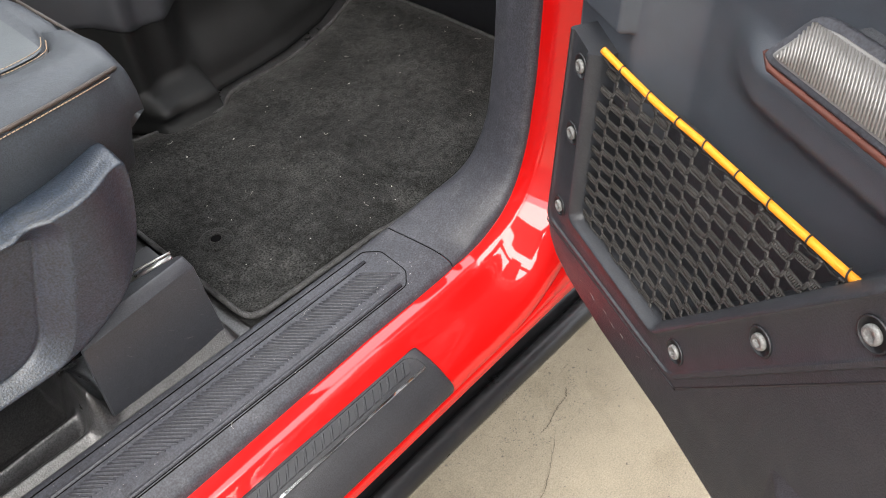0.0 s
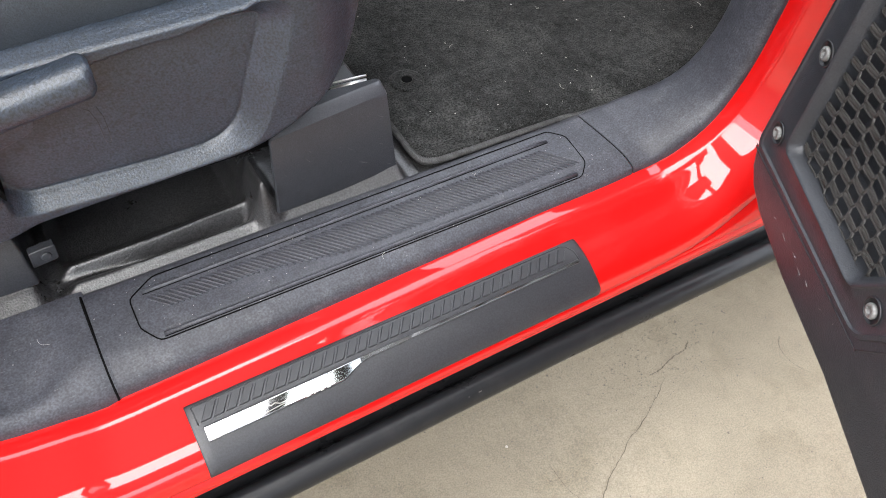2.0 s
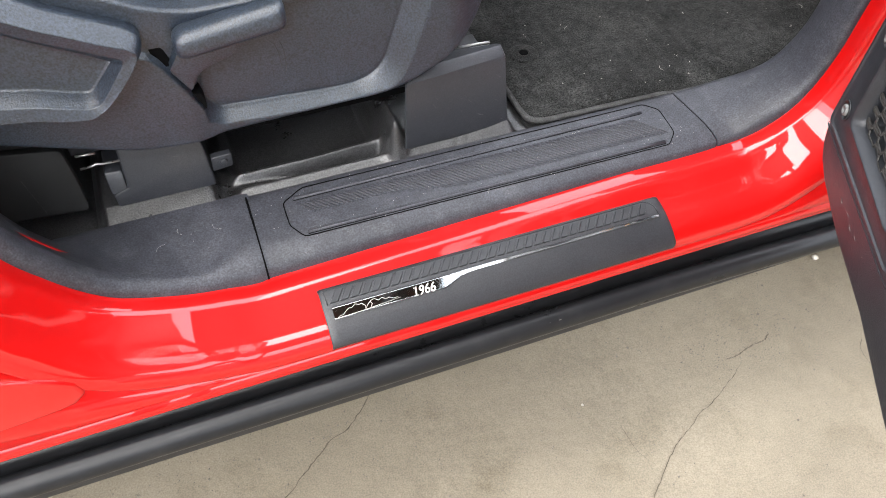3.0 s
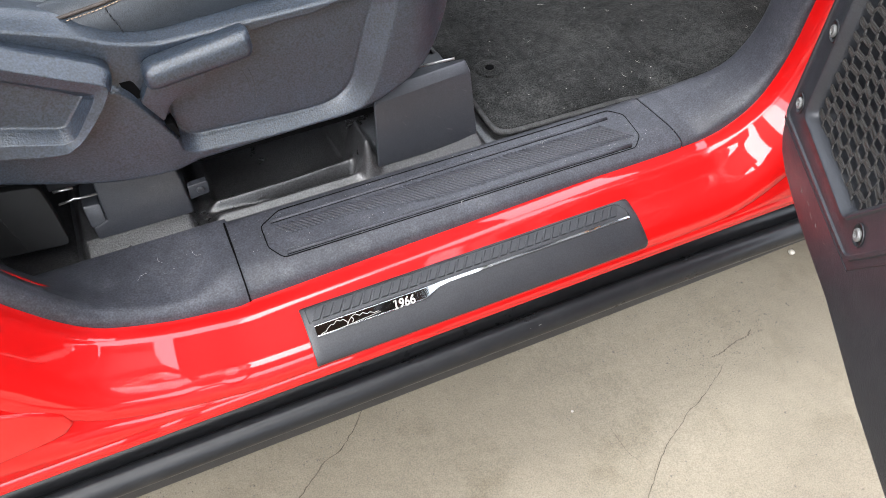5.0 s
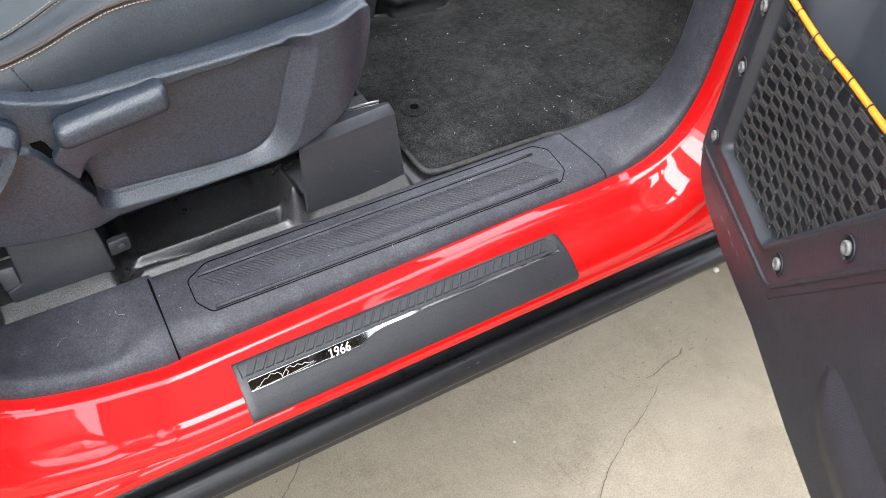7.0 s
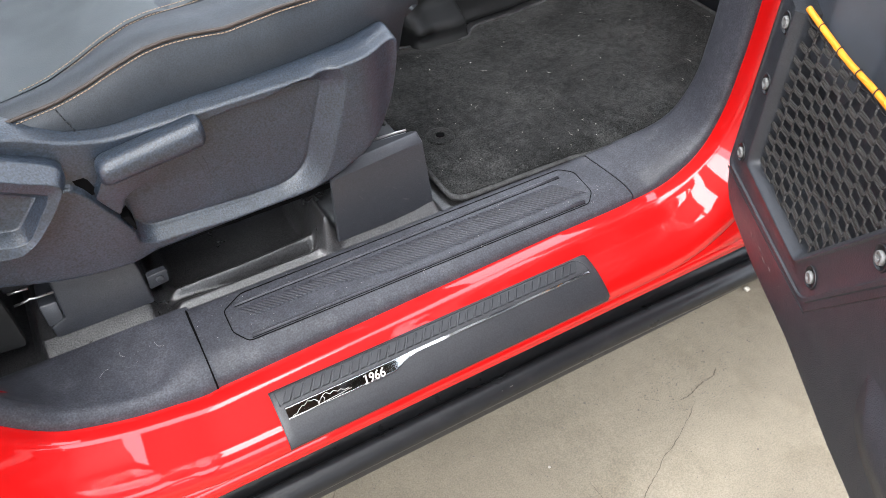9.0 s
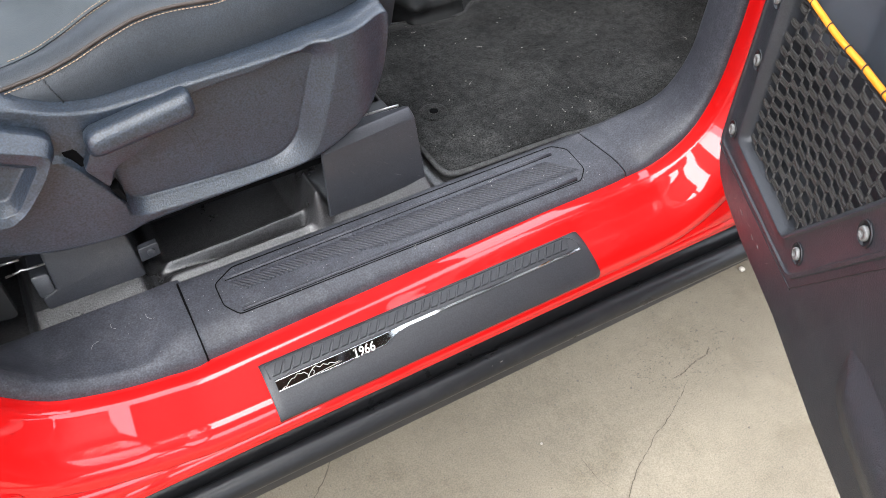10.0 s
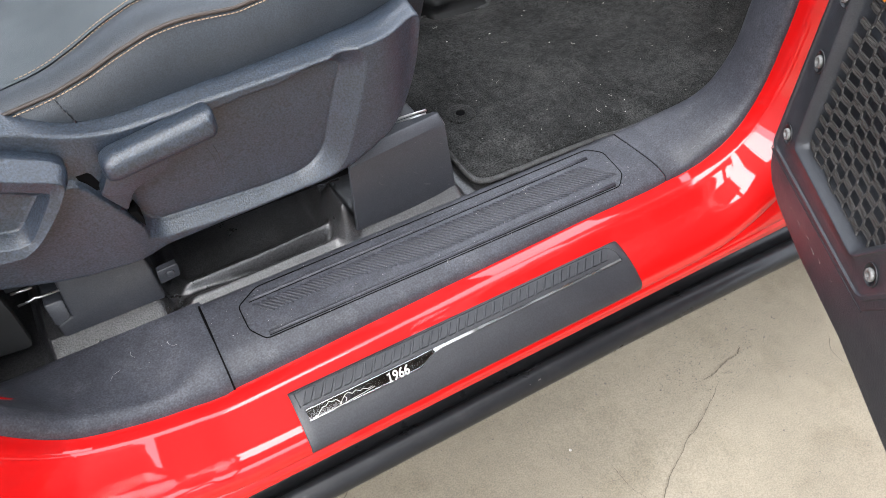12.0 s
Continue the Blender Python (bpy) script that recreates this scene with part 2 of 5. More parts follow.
def solid(ob, thickness, offset=-1.0, crisp=False):
    m = ob.modifiers.new("thickness", "SOLIDIFY")
    m.thickness, m.offset = thickness, offset
    if crisp:
        ob.modifiers.new("crisp_edges", "EDGE_SPLIT").split_angle = radians(48)
    return ob


def inside(poly, x, y):
    """Signed distance to an outline: above zero inside."""
    best, odd, n = 1e9, False, len(poly)
    for i in range(n):
        (ax, ay), (bx, by) = poly[i], poly[(i + 1) % n]
        dx, dy = bx - ax, by - ay
        t = max(0.0, min(1.0, ((x - ax) * dx + (y - ay) * dy) / (dx * dx + dy * dy + 1e-12)))
        best = min(best, math.hypot(x - ax - t * dx, y - ay - t * dy))
        if (ay > y) != (by > y) and x < (bx - ax) * (y - ay) / (by - ay) + ax:
            odd = not odd
    return best if odd else -best

# ---- ground ----
rng = random.Random(7)
ground_rows = []
spans = [-60, -20, -6, -2] + list(np.linspace(-1.0, 2.0, 61)) + [3, 7, 20, 60]
for yy in [-60, -20, -6, -2] + list(np.linspace(-1.0, 1.2, 45)) + [3, 7, 20, 60]:
    ground_rows.append([(xx, yy, 0.0015 * noise.noise((xx * 3, yy * 3, 0)) if abs(xx) < 3 and abs(yy) < 3 else 0.0) for xx in spans])
ground = part("ground", grid("ground", ground_rows), CONCRETE, None)
tagged(ground, "worn beige concrete slab with hairline cracks and grit", "ground", kind="structure")

# unseen walls added to keep low sky out of the paint's reflections
wall = part("unseen_wall_south", prism("unseen_wall_south", [(-14.0, -9.3), (14.0, -9.3), (14.0, -9.0), (-14.0, -9.0)], lambda a, b, h: Vector((a, b, h)), -0.02, 3.1), PLASTER, None)
tagged(wall, "plain plastered wall, added unseen to darken low reflections in the car's side", "wall", kind="structure")

wall = part("unseen_wall_east", prism("unseen_wall_east", [(6.0, -9.0), (6.3, -9.0), (6.3, 9.0), (6.0, 9.0)], lambda a, b, h: Vector((a, b, h)), -0.02, 3.1), PLASTER, None)
tagged(wall, "plain plastered wall, added unseen to darken reflections from ahead of the car", "wall", kind="structure")

wall = part("unseen_wall_west", prism("unseen_wall_west", [(-7.3, -9.0), (-7.0, -9.0), (-7.0, 9.0), (-7.3, 9.0)], lambda a, b, h: Vector((a, b, h)), -0.02, 3.1), PLASTER, None)
tagged(wall, "plain plastered wall, added unseen to darken reflections from behind the car", "wall", kind="structure")

# unseen dark panels on posts beside the car block reflected sky; gaps leave bars
BLOCKERS = (((-0.55, 0.655, -1.10, -0.30), []),
         ((-0.55, 0.655, -3.6, -1.75), [(-0.45, -3.5), (-0.45, -1.85), (0.52, -3.5), (0.52, -1.85)]),
         ((0.86, 2.0, -1.15, -0.30), [(1.9, -1.05), (1.9, -0.42)]),
         ((-1.40, -0.80, -1.5, -0.30), [(-1.3, -1.4), (-1.3, -0.42), (-0.9, -1.4)]))
for (x0, x1, y0, y1), feet in BLOCKERS:
    blocker = part("sky_blocker", prism("sky_blocker", [(x0, y0), (x1, y0), (x1, y1), (x0, y1)], lambda a, b, h: Vector((a, b, h)), 2.52, 2.60), BLOCKERM, None)
    tagged(blocker, "plain dark panel on posts, added unseen to block sky from reflections", "roof", kind="structure")
    for px, py in feet:
        blocker_post = part("blocker_post", prism("blocker_post", rounded([(px - 0.05, py - 0.05), (px + 0.05, py - 0.05), (px + 0.05, py + 0.05), (px - 0.05, py + 0.05)], 0.008, 2), lambda a, b, h: Vector((a, b, h)), -0.004, 2.525), BLOCKERM, blocker)
        tagged(blocker_post, kind="structure")
# beams only carry the added panels
for bx in (-0.50, 0.57):
    beam_me = prism("beam", [(bx, -1.90), (bx + 0.06, -1.90), (bx + 0.06, -0.35), (bx, -0.35)], lambda a, b, h: Vector((a, b, h)), 2.595, 2.70)
    tagged(part("beam", beam_me, BLOCKERM, blocker), kind="structure")
beam_me = prism("beam", [(0.45, -1.16), (1.10, -1.16), (1.10, -1.08), (0.45, -1.08)], lambda a, b, h: Vector((a, b, h)), 2.595, 2.70)
tagged(part("beam", beam_me, BLOCKERM, blocker), kind="structure")


def crack(points, width, seed):
    """An open crack: a thin, ragged, dark ribbon sunk in the slab."""
    r = random.Random(seed)
    line = curve_through(points, 60)
    verts, faces = [], []
    for i, (px, py) in enumerate(line):
        ox, oy = r.uniform(-1, 1) * width * 0.9, r.uniform(-1, 1) * width * 0.9
        w = width * r.uniform(0.35, 1.1) * smooth(0, 0.15, min(i, 59 - i) / 59 + 0.03)
        z = 0.0022 + 0.0015 * noise.noise((px * 3, py * 3, 0))
        verts += [(px + ox - w * 0.7, py + oy + w * 0.5, z), (px + ox + w * 0.7, py + oy - w * 0.5, z)]
    for i in range(59):
        faces.append((2 * i, 2 * i + 1, 2 * i + 3, 2 * i + 2))
    return mesh_of("ground_crack", verts, faces, False)


for k, (pts, w) in enumerate((
    ([(0.13, 0.22), (0.094, 0.186), (0.073, 0.163), (0.042, 0.132), (0.022, 0.118), (0.002, 0.114), (-0.016, 0.101), (-0.047, 0.078), (-0.12, 0.02), (-0.2, -0.05)], 0.0013),
    ([(0.70, 0.01), (0.654, -0.016), (0.599, -0.043), (0.576, -0.049), (0.551, -0.064), (0.528, -0.075), (0.5, -0.09), (0.473, -0.11), (0.454, -0.127), (0.426, -0.152), (0.38, -0.21), (0.36, -0.27)], 0.0010),
    ([(0.44, -0.018), (0.441, -0.041), (0.443, -0.07), (0.451, -0.09), (0.461, -0.106)], 0.0006),
    ([(0.78, 0.045), (0.76, 0.033), (0.73, 0.031), (0.699, 0.023), (0.671, 0.022)], 0.0016),
    ([(0.93, -0.02), (0.91, -0.04), (0.905, -0.07), (0.915, -0.10)], 0.0008),
)):
    tagged(part("ground_crack", crack(pts, w, k), CRACK, ground), kind="structure")

# loose grit and pits, more of it in the dirty strip under the car's edge
bits = []
for _ in range(5200):
    gx = rng.uniform(-0.6, 1.4)
    gy = rng.uniform(-0.35, 0.35) if rng.random() < 0.45 else rng.gauss(0.17, 0.07)
    if rng.random() > 0.88:
        gx, gy = rng.gauss(0.72, 0.09), rng.gauss(0.05, 0.05)
    s = rng.uniform(0.0004, 0.0014) * (1.7 if rng.random() < 0.05 else 1)
    a = rng.uniform(0, 6.28)
    ring = [(gx + s * rng.uniform(0.6, 1.2) * math.cos(a + q * 1.2566), gy + s * rng.uniform(0.6, 1.2) * math.sin(a + q * 1.2566), 0.001) for q in range(5)]
    bits.append((ring + [(gx, gy, 0.0018 + s * 0.6)], [(q, (q + 1) % 5, 5) for q in range(5)]))
tagged(part("ground_grit", mesh_of("ground_grit", *joined(bits), False), GRIT, None), "dark loose grit and pits on the concrete", "grit", kind="stuff")


def pebble(x, y, r, seed):
    q = random.Random(seed)
    bm = bmesh.new()
    bmesh.ops.create_icosphere(bm, subdivisions=2, radius=r)
    for v in bm.verts:
        v.co *= 1 + 0.25 * noise.noise(v.co * (0.9 / r) + Vector((seed, 0, 0)))
        v.co.z *= 0.7
        v.co += Vector((x, y, r * 0.5))
    me = bpy.data.meshes.new("pebble")
    bm.to_mesh(me)
    bm.free()
    me.polygons.foreach_set("use_smooth", [True] * len(me.polygons))
    return tagged(part("pebble", me, STONE, None), "small pale pebble lying on the concrete", "pebble", "pebbles on the slab")


pebble(0.968, 0.158, 0.0062, 3)
pebble(0.40, 0.03, 0.0022, 8)

# ---- car body ----
car = thing("car", (0, 0.5, 0), "bright red compact car standing with one front door open", "car")

# the edge of the door opening, in the plane of the car's side: from the rear pillar, along the sill, up the front pillar
EDGE = curve_through([(-0.31, 1.15), (-0.305, 0.95), (-0.287, 0.82), (-0.262, 0.72), (-0.236, 0.648), (-0.214, 0.612), (-0.198, 0.591), (-0.182, 0.575), (-0.163, 0.563), (-0.12, 0.548),
                      (-0.08, 0.540), (-0.04, 0.535), (0.1, 0.535), (0.25, 0.535), (0.4, 0.535), (0.45, 0.5355), (0.474, 0.537), (0.498, 0.541), (0.518, 0.551), (0.533, 0.562), (0.551, 0.577), (0.566, 0.595), (0.578, 0.620), (0.5868, 0.652),
                      (0.5905, 0.681), (0.5945, 0.72), (0.597, 0.80), (0.596, 0.9), (0.589, 1.15)], 220)
TAN = np.gradient(EDGE, axis=0)
TAN /= np.linalg.norm(TAN, axis=1)[:, None]


def on_edge(i, y, h):
    """A point at the opening's edge: y across the car, h into the opening."""
    return (EDGE[i, 0] - TAN[i, 1] * h, y, EDGE[i, 1] + TAN[i, 0] * h)


FLANGE = curve_through([(0.07, -0.0085), (0.045, -0.0068), (0.034, -0.0067), (0.024, -0.0070), (0.0165, -0.0077), (0.0125, -0.0084), (0.0085, -0.0099), (0.0045, -0.0117), (-0.002, -0.0146), (-0.010, -0.0182), (-0.017, -0.0214), (-0.0235, -0.0247), (-0.030, -0.0286), (-0.0355, -0.0330), (-0.0395, -0.0380), (-0.0425, -0.0440), (-0.0435, -0.05)], 70)


def narrowing(x):
    """Where the sill cover is narrower and the painted ledge beside it stands higher."""
    return min(1.0, max(0.0, (x + 0.04) / 0.40)) * (1 - smooth(0.47, 0.56, x))


rows = [[on_edge(i, y, h + 0.008 * narrowing(EDGE[i, 0]) * smooth(-0.006, 0.026, y)) for y, h in FLANGE] for i in range(len(EDGE))]
solid(part("door_aperture", grid("door_aperture", rows), RED, car, "glossy red painted door opening and rocker"), 0.0015)

# outer side face below and beside the opening, with a hemmed lower edge
OUT_Y = -0.0435
inner_line = [on_edge(i, OUT_Y, -0.05) for i in range(len(EDGE))]
rows = []
for x, y, z in inner_line:
    if z < 0.60:
        far = (1.55 * (x - 0.2) + 0.2, y, 0.4815)
    else:
        far = (math.copysign(1.0, x), y, 0.4815 + (z - 0.60) * 1.21)
    rows.append([(x, y, max(z, 0.4822)), far])
solid(part("side_panel", grid("side_panel", rows), RED, car), 0.002, 0.0)
HEM = curve_through([(-0.0425, 0.4860), (-0.0446, 0.4833), (-0.0466, 0.4806), (-0.0476, 0.4780), (-0.0477, 0.4752), (-0.0464, 0.4735), (-0.0473, 0.4712), (-0.0455, 0.4685), (-0.040, 0.4675), (-0.030, 0.470)], 30)
rows = [[(x, y, z) for y, z in HEM] for x in np.linspace(-1.0, 1.0, 30)]
part("rocker_hem", grid("rocker_hem", rows), RED, car)

# stamped swage on the rear part of the rocker
swage = [tuple(p) for p in curve_through([(-0.5, 0.60), (-0.30, 0.587), (-0.262, 0.579), (-0.238, 0.567), (-0.220, 0.551), (-0.2145, 0.536), (-0.226, 0.5245), (-0.262, 0.518), (-0.33, 0.513), (-0.5, 0.505)], 40)]
part("swage", prism("swage", swage, lambda a, b, h: Vector((a, OUT_Y - h, b)), -0.004, 0.0040, 0.0036, 5), RED, car)

# black rocker cladding below the red edge
CLADP = [(-0.030, 0.474), (-0.020, 0.464), (-0.016, 0.450), (-0.016, 0.436), (-0.022, 0.4275), (-0.032, 0.4255), (-0.0395, 0.4300), (-0.0432, 0.4362), (-0.0475, 0.4398), (-0.0530, 0.4398), (-0.0585, 0.4362), (-0.0620, 0.4305), (-0.0625, 0.4245), (-0.0602, 0.4195), (-0.0560, 0.4172), (-0.048, 0.4172), (-0.03, 0.412), (0.0, 0.402), (0.05, 0.390)]
CLADP = curve_through(CLADP, 80)
rows = [[(x, y - 0.008 * smooth(0.3, 0.8, x), z) for y, z in CLADP] for x in np.linspace(-1.0, 1.1, 40)]
solid(part("rocker_cladding", grid("rocker_cladding", rows), CLAD, car, "black plastic rocker cladding, scuffed and dusty"), 0.003, 0.0)
for cx, cz, a in ((0.246, 0.461, 0.4), (0.252, 0.4585, 0.9), (0.262, 0.460, 0.2), (0.467, 0.459, 1.2), (0.235, 0.4605, 1.4)):
    part("scuff", tube("scuff", [(cx, -0.0596, cz - 0.0242), (cx + 0.0035 * math.cos(a), -0.0596, cz - 0.0242 + 0.001 * math.sin(a))], 0.0005, 5), SCUFF, car)

# floor pan and underbody, the cabin's plain closing walls
floor_rows = []
for yy in np.linspace(0.085, 1.5, 140):
    row = []
    for xx in np.linspace(-0.9, 0.86, 176):
        z = 0.5455
        if -0.185 < xx < 0.275 and 0.12 < yy < 0.33:
            z = 0.495
        row.append((xx, yy, z + (0.08 * (xx - 0.72) if xx > 0.72 else 0)))
    floor_rows.append(row)
solid(part("floor_pan", grid("floor_pan", floor_rows), FLOORC, car, "black moulded floor lining under the seat"), 0.01)


def moulding_z(xx, yy):
    """Height of the moulded lining below the seat: sunk well with a long rib, raised feet of the two rail ends."""
    z = 0.5475
    well = smooth(-0.054, -0.038, xx) * (1 - smooth(0.108, 0.120, xx))
    deep = smooth(-0.035, 0.05, xx)
    crest = 0.151 + 0.004 * smooth(0.02, 0.12, xx)
    z += well * (0.0075 * math.exp(-((yy - 0.1325) / 0.0065) ** 2) - 0.009 * deep * math.exp(-((yy - crest + 0.0090) / 0.0045) ** 2)
                 + 0.0105 * math.exp(-((yy - crest) / (0.0042 if yy < crest else 0.0085)) ** 2) - 0.018 * smooth(crest + 0.006, 0.185, yy))
    ledge = smooth(0.118, 0.128, xx) * (1 - smooth(0.258, 0.268, xx))
    ramp = min(1.0, max(0.0, (yy - 0.1195) / 0.0135))
    z += ledge * (0.005 + (0.016 - 0.045 * (xx - 0.132)) * ramp)
    z += 0.032 * math.exp(-((xx - 0.1250) / 0.0085) ** 2) * smooth(0.116, 0.134, yy) * (1 - smooth(0.165, 0.20, yy))
    base = smooth(-0.183, -0.173, xx) * (1 - smooth(-0.072, -0.060, xx))
    z += base * (0.005 + 0.0115 * min(1.0, max(0.0, (yy - 0.1195) / 0.022)))
    z -= 0.025 * (1 - smooth(-0.196, -0.184, xx)) * smooth(0.123, 0.13, yy)
    return z + 0.0004 * noise.noise((xx * 90, yy * 90, 0))


rows = [[(xx, yy, moulding_z(xx, yy)) for xx in np.linspace(-0.34, 0.282, 250)] for yy in list(np.linspace(0.116, 0.20, 85)) + list(np.linspace(0.205, 0.36, 26))]
solid(part("floor_moulding", grid("floor_moulding", rows), FLOORC, car, "black glossy moulded well below the seat"), 0.004)

def plank(name, lo, hi, material, label=""):
    (x0, y0, z0), (x1, y1, z1) = lo, hi
    me = prism(name, [(x0, y0), (x1, y0), (x1, y1), (x0, y1)], lambda a, b, h: Vector((a, b, h)), z0, z1)
    return part(name, me, material, car, label)


plank("underbody", (-1.0, 0.0, 0.30), (1.0, 1.55, 0.484), DARK)
plank("roof", (-0.95, 0.15, 1.74), (0.66, 1.42, 1.80), HEADLINER)
plank("far_wall", (-0.95, 1.5, 0.5), (1.0, 1.56, 1.35), DARK)
plank("rear_wall", (-0.98, 0.06, 0.5), (-0.92, 1.5, 1.76), DARK)
plank("dashboard", (0.78, 0.16, 0.80), (1.0, 1.5, 1.15), DARK)
plank("firewall", (0.94, 0.13, 0.5), (1.0, 1.5, 0.85), DARK)
plank("rear_pillar", (-0.42, 0.06, 0.9), (-0.30, 0.16, 1.76), DARK)
plank("front_pillar", (0.66, 0.03, 0.60), (0.72, 0.088, 1.15), DARK)
for wx in (-1.35, 1.32):
    for wy in (0.09, 1.44):
        ring = [[(wx + r * math.cos(a), wy + d, 0.35 + r * math.sin(a)) for a in np.linspace(0, 2 * math.pi, 40, endpoint=False)]
                for r, d in ((0.20, -0.09), (0.24, -0.105), (0.32, -0.11), (0.345, -0.09), (0.35, -0.05), (0.35, 0.05), (0.345, 0.09), (0.32, 0.11), (0.20, 0.09))]
        wheel = part("wheel", grid("wheel", ring, closed=True, caps=True), DARK, car)

# sloping windscreen pillar from the cowl up to the roof
beam = [Vector((0.80, 0.035, 0.98)), Vector((0.755, 0.055, 1.16)), Vector((0.69, 0.095, 1.45)), Vector((0.62, 0.135, 1.77))]
rows = [[p + Vector((0.05 * math.cos(a), 0.032 * math.sin(a), 0.028 * math.cos(a))) for a in np.linspace(0, 2 * math.pi, 16, endpoint=False)] for p in beam]
part("windscreen_pillar", grid("windscreen_pillar", rows, closed=True, caps=True), RED, car, "glossy red windscreen pillar")

# the rest of the body round the cabin, with wheel arches
def arch(cx, start, end):
    return [(cx + 0.40 * math.cos(radians(a)), 0.35 + 0.40 * math.sin(radians(a))) for a in np.linspace(start, end, 14)]


front_line = [(1.02, 1.10), (1.70, 1.04), (1.88, 0.95), (1.95, 0.80), (1.95, 0.50), (1.74, 0.45)] + arch(1.32, 18, 139) + [(1.02, 0.70)]
rear_line = [(-1.0, 0.70)] + arch(-1.35, 41, 162) + [(-1.80, 0.45), (-2.10, 0.52), (-2.14, 1.05), (-2.04, 1.70), (-1.92, 1.82), (-1.0, 1.82)]
across_car = lambda a, b, h: Vector((a, h, b))
part("front_body", prism("front_body", front_line, across_car, 1.57, -0.02, 0.03, 3, True), RED, car, "glossy red bonnet and wings")
part("rear_body", prism("rear_body", rear_line, across_car, 1.57, -0.02, 0.03, 3, True), RED, car, "glossy red rear body")
plank("roof_skin", (-1.0, 0.13, 1.802), (0.68, 1.44, 1.83), RED)
plank("far_side", (-1.0, 1.562, 0.45), (1.02, 1.60, 1.08), RED)

# ---- sill covers ----
MID = [(0.0275, -0.0095), (0.0285, -0.003), (0.031, 0.004), (0.0365, 0.010), (0.045, 0.0145), (0.057, 0.018), (0.078, 0.0205), (0.105, 0.0225), (0.115, 0.0225), (0.120, 0.0195), (0.1215, 0.012), (0.1215, -0.008)]
FRONT = [(0.0275, -0.0095), (0.0280, -0.005), (0.029, -0.001), (0.033, 0.002), (0.042, 0.002), (0.053, 0.0005), (0.065, -0.002), (0.080, -0.008), (0.086, -0.011), (0.0905, -0.016), (0.0930, -0.026), (0.094, -0.06)]
MID = curve_through(MID, 34)
FRONT = curve_through(FRONT, 34)


def lip(x, y, h):
    """The cover's outer edge drawn in and up along the front of the sill."""
    s, near = narrowing(x), 1 - smooth(0.030, 0.047, y)
    y2 = y + 0.006 * s * near
    return y2, min(h + 0.008 * s * near, max(h, float(np.interp(y2, MID[:, 0], MID[:, 1]))))


def slant(y):
    """The front seam leans forward towards the outside."""
    return 0.0022 + 0.0125 * min(1.0, max(0.0, (0.110 - y) / 0.070))


def cover_rows(first, last, blend):
    rows = []
    for i in range(first, last):
        lean = 1 - smooth(0.464, 0.53, EDGE[i, 0] + max(0.0, EDGE[i, 1] - 0.56))
        pts = [on_edge(i, *lip(EDGE[i, 0], *(MID[k] * (1 - blend(i)) + FRONT[k] * blend(i)))) for k in range(34)]
        rows.append([(x + slant(y) * lean, y, z) for x, y, z in pts])
    return rows


def index_at(x):
    flat = [i for i in range(len(EDGE)) if EDGE[i, 1] < 0.60]
    return min(flat, key=lambda i: abs(EDGE[i, 0] - x))


def cover_strip(name, x0, x1, label):
    """A length of cover between two seams across the sill."""
    rows = []
    for x in np.linspace(x0, x1, 60):
        z = float(np.interp(x, EDGE[:, 0][60:170], EDGE[:, 1][60:170]))
        rows.append([(x + (slant(y) * smooth(0.435, x1, x) if x1 > 0.4 else 0.0), y, z + h) for y, h in [lip(x, *p) for p in MID]])
    return solid(part(name, grid(name, rows), SILL, car, label), 0.0025, crisp=True)


middle = cover_strip("sill_cover", -0.0392, 0.4614, "dark grey plastic sill cover with a ribbed tread")
i0 = index_at(0.464)
solid(part("pillar_cover", grid("pillar_cover", [[(0.4632 + slant(y), y, 0.5360 + h) for y, h in [lip(0.4632, *p) for p in MID]]] + cover_rows(i0 + 1, len(EDGE), lambda i: smooth(0.47, 0.69, EDGE[i, 0] + max(0, EDGE[i, 1] - 0.55) * 0.8))),
                         SILL, car, "grey plastic trim sweeping up the front pillar"), 0.0025, crisp=True)
RIMP = curve_through([(0.0275, -0.0095), (0.0278, -0.004), (0.0290, 0.001), (0.0318, 0.0045), (0.0365, 0.0058), (0.043, 0.0055)], 14)
rows = []
i1 = index_at(-0.043)
for i in range(40, i1 + 1):
    soft = 1 - smooth(-0.10, -0.05, EDGE[i, 0])
    pts = [on_edge(i, *(MID[k] * (1 - soft) + RIMP[k] * soft)) for k in range(14)]
    px, py, pz = pts[-1]
    inner_z = 0.5575 + max(0.0, EDGE[i, 1] - 0.61) * 1.0
    lift = 1 - smooth(-0.12, -0.05, px)
    ix = px - 0.02 * lift
    for t in np.linspace(0, 1, 17)[1:]:
        pts.append((px + (ix - px) * t, py + (0.119 - py) * t, pz + (inner_z - pz) * t))
    pts += [(ix, 0.1212, inner_z - 0.004), (ix, 0.1215, inner_z - 0.03)]
    rows.append(pts)
crease = [Vector(r[12]) + Vector((0, 0.0012, 0.0004)) for r in rows[:-1]]
rows.append([(-0.0418, p[1], p[2]) for p in rows[-1]])
solid(part("pillar_cover", grid("pillar_cover", rows), SILL, car, "scuffed dark plastic trim curving up the rear pillar"), 0.0025, crisp=True)
# no crease is cut; a black tube paints its shade
part("crease_shade", tube("crease_shade", crease, 0.0006, 5), VOID, car, "black line drawn as the shade in the crease behind the rim")
# near-black blocks below the seams keep the gaps as dark as shade
plank("cover_joint", (-0.044, 0.034, 0.530), (-0.037, 0.118, 0.5405), VOID)
part("cover_joint", prism("cover_joint", [(0.472, 0.046), (0.481, 0.046), (0.470, 0.118), (0.460, 0.118)], lambda a, b, h: Vector((a, b, h)), 0.530, 0.5405), VOID, car)


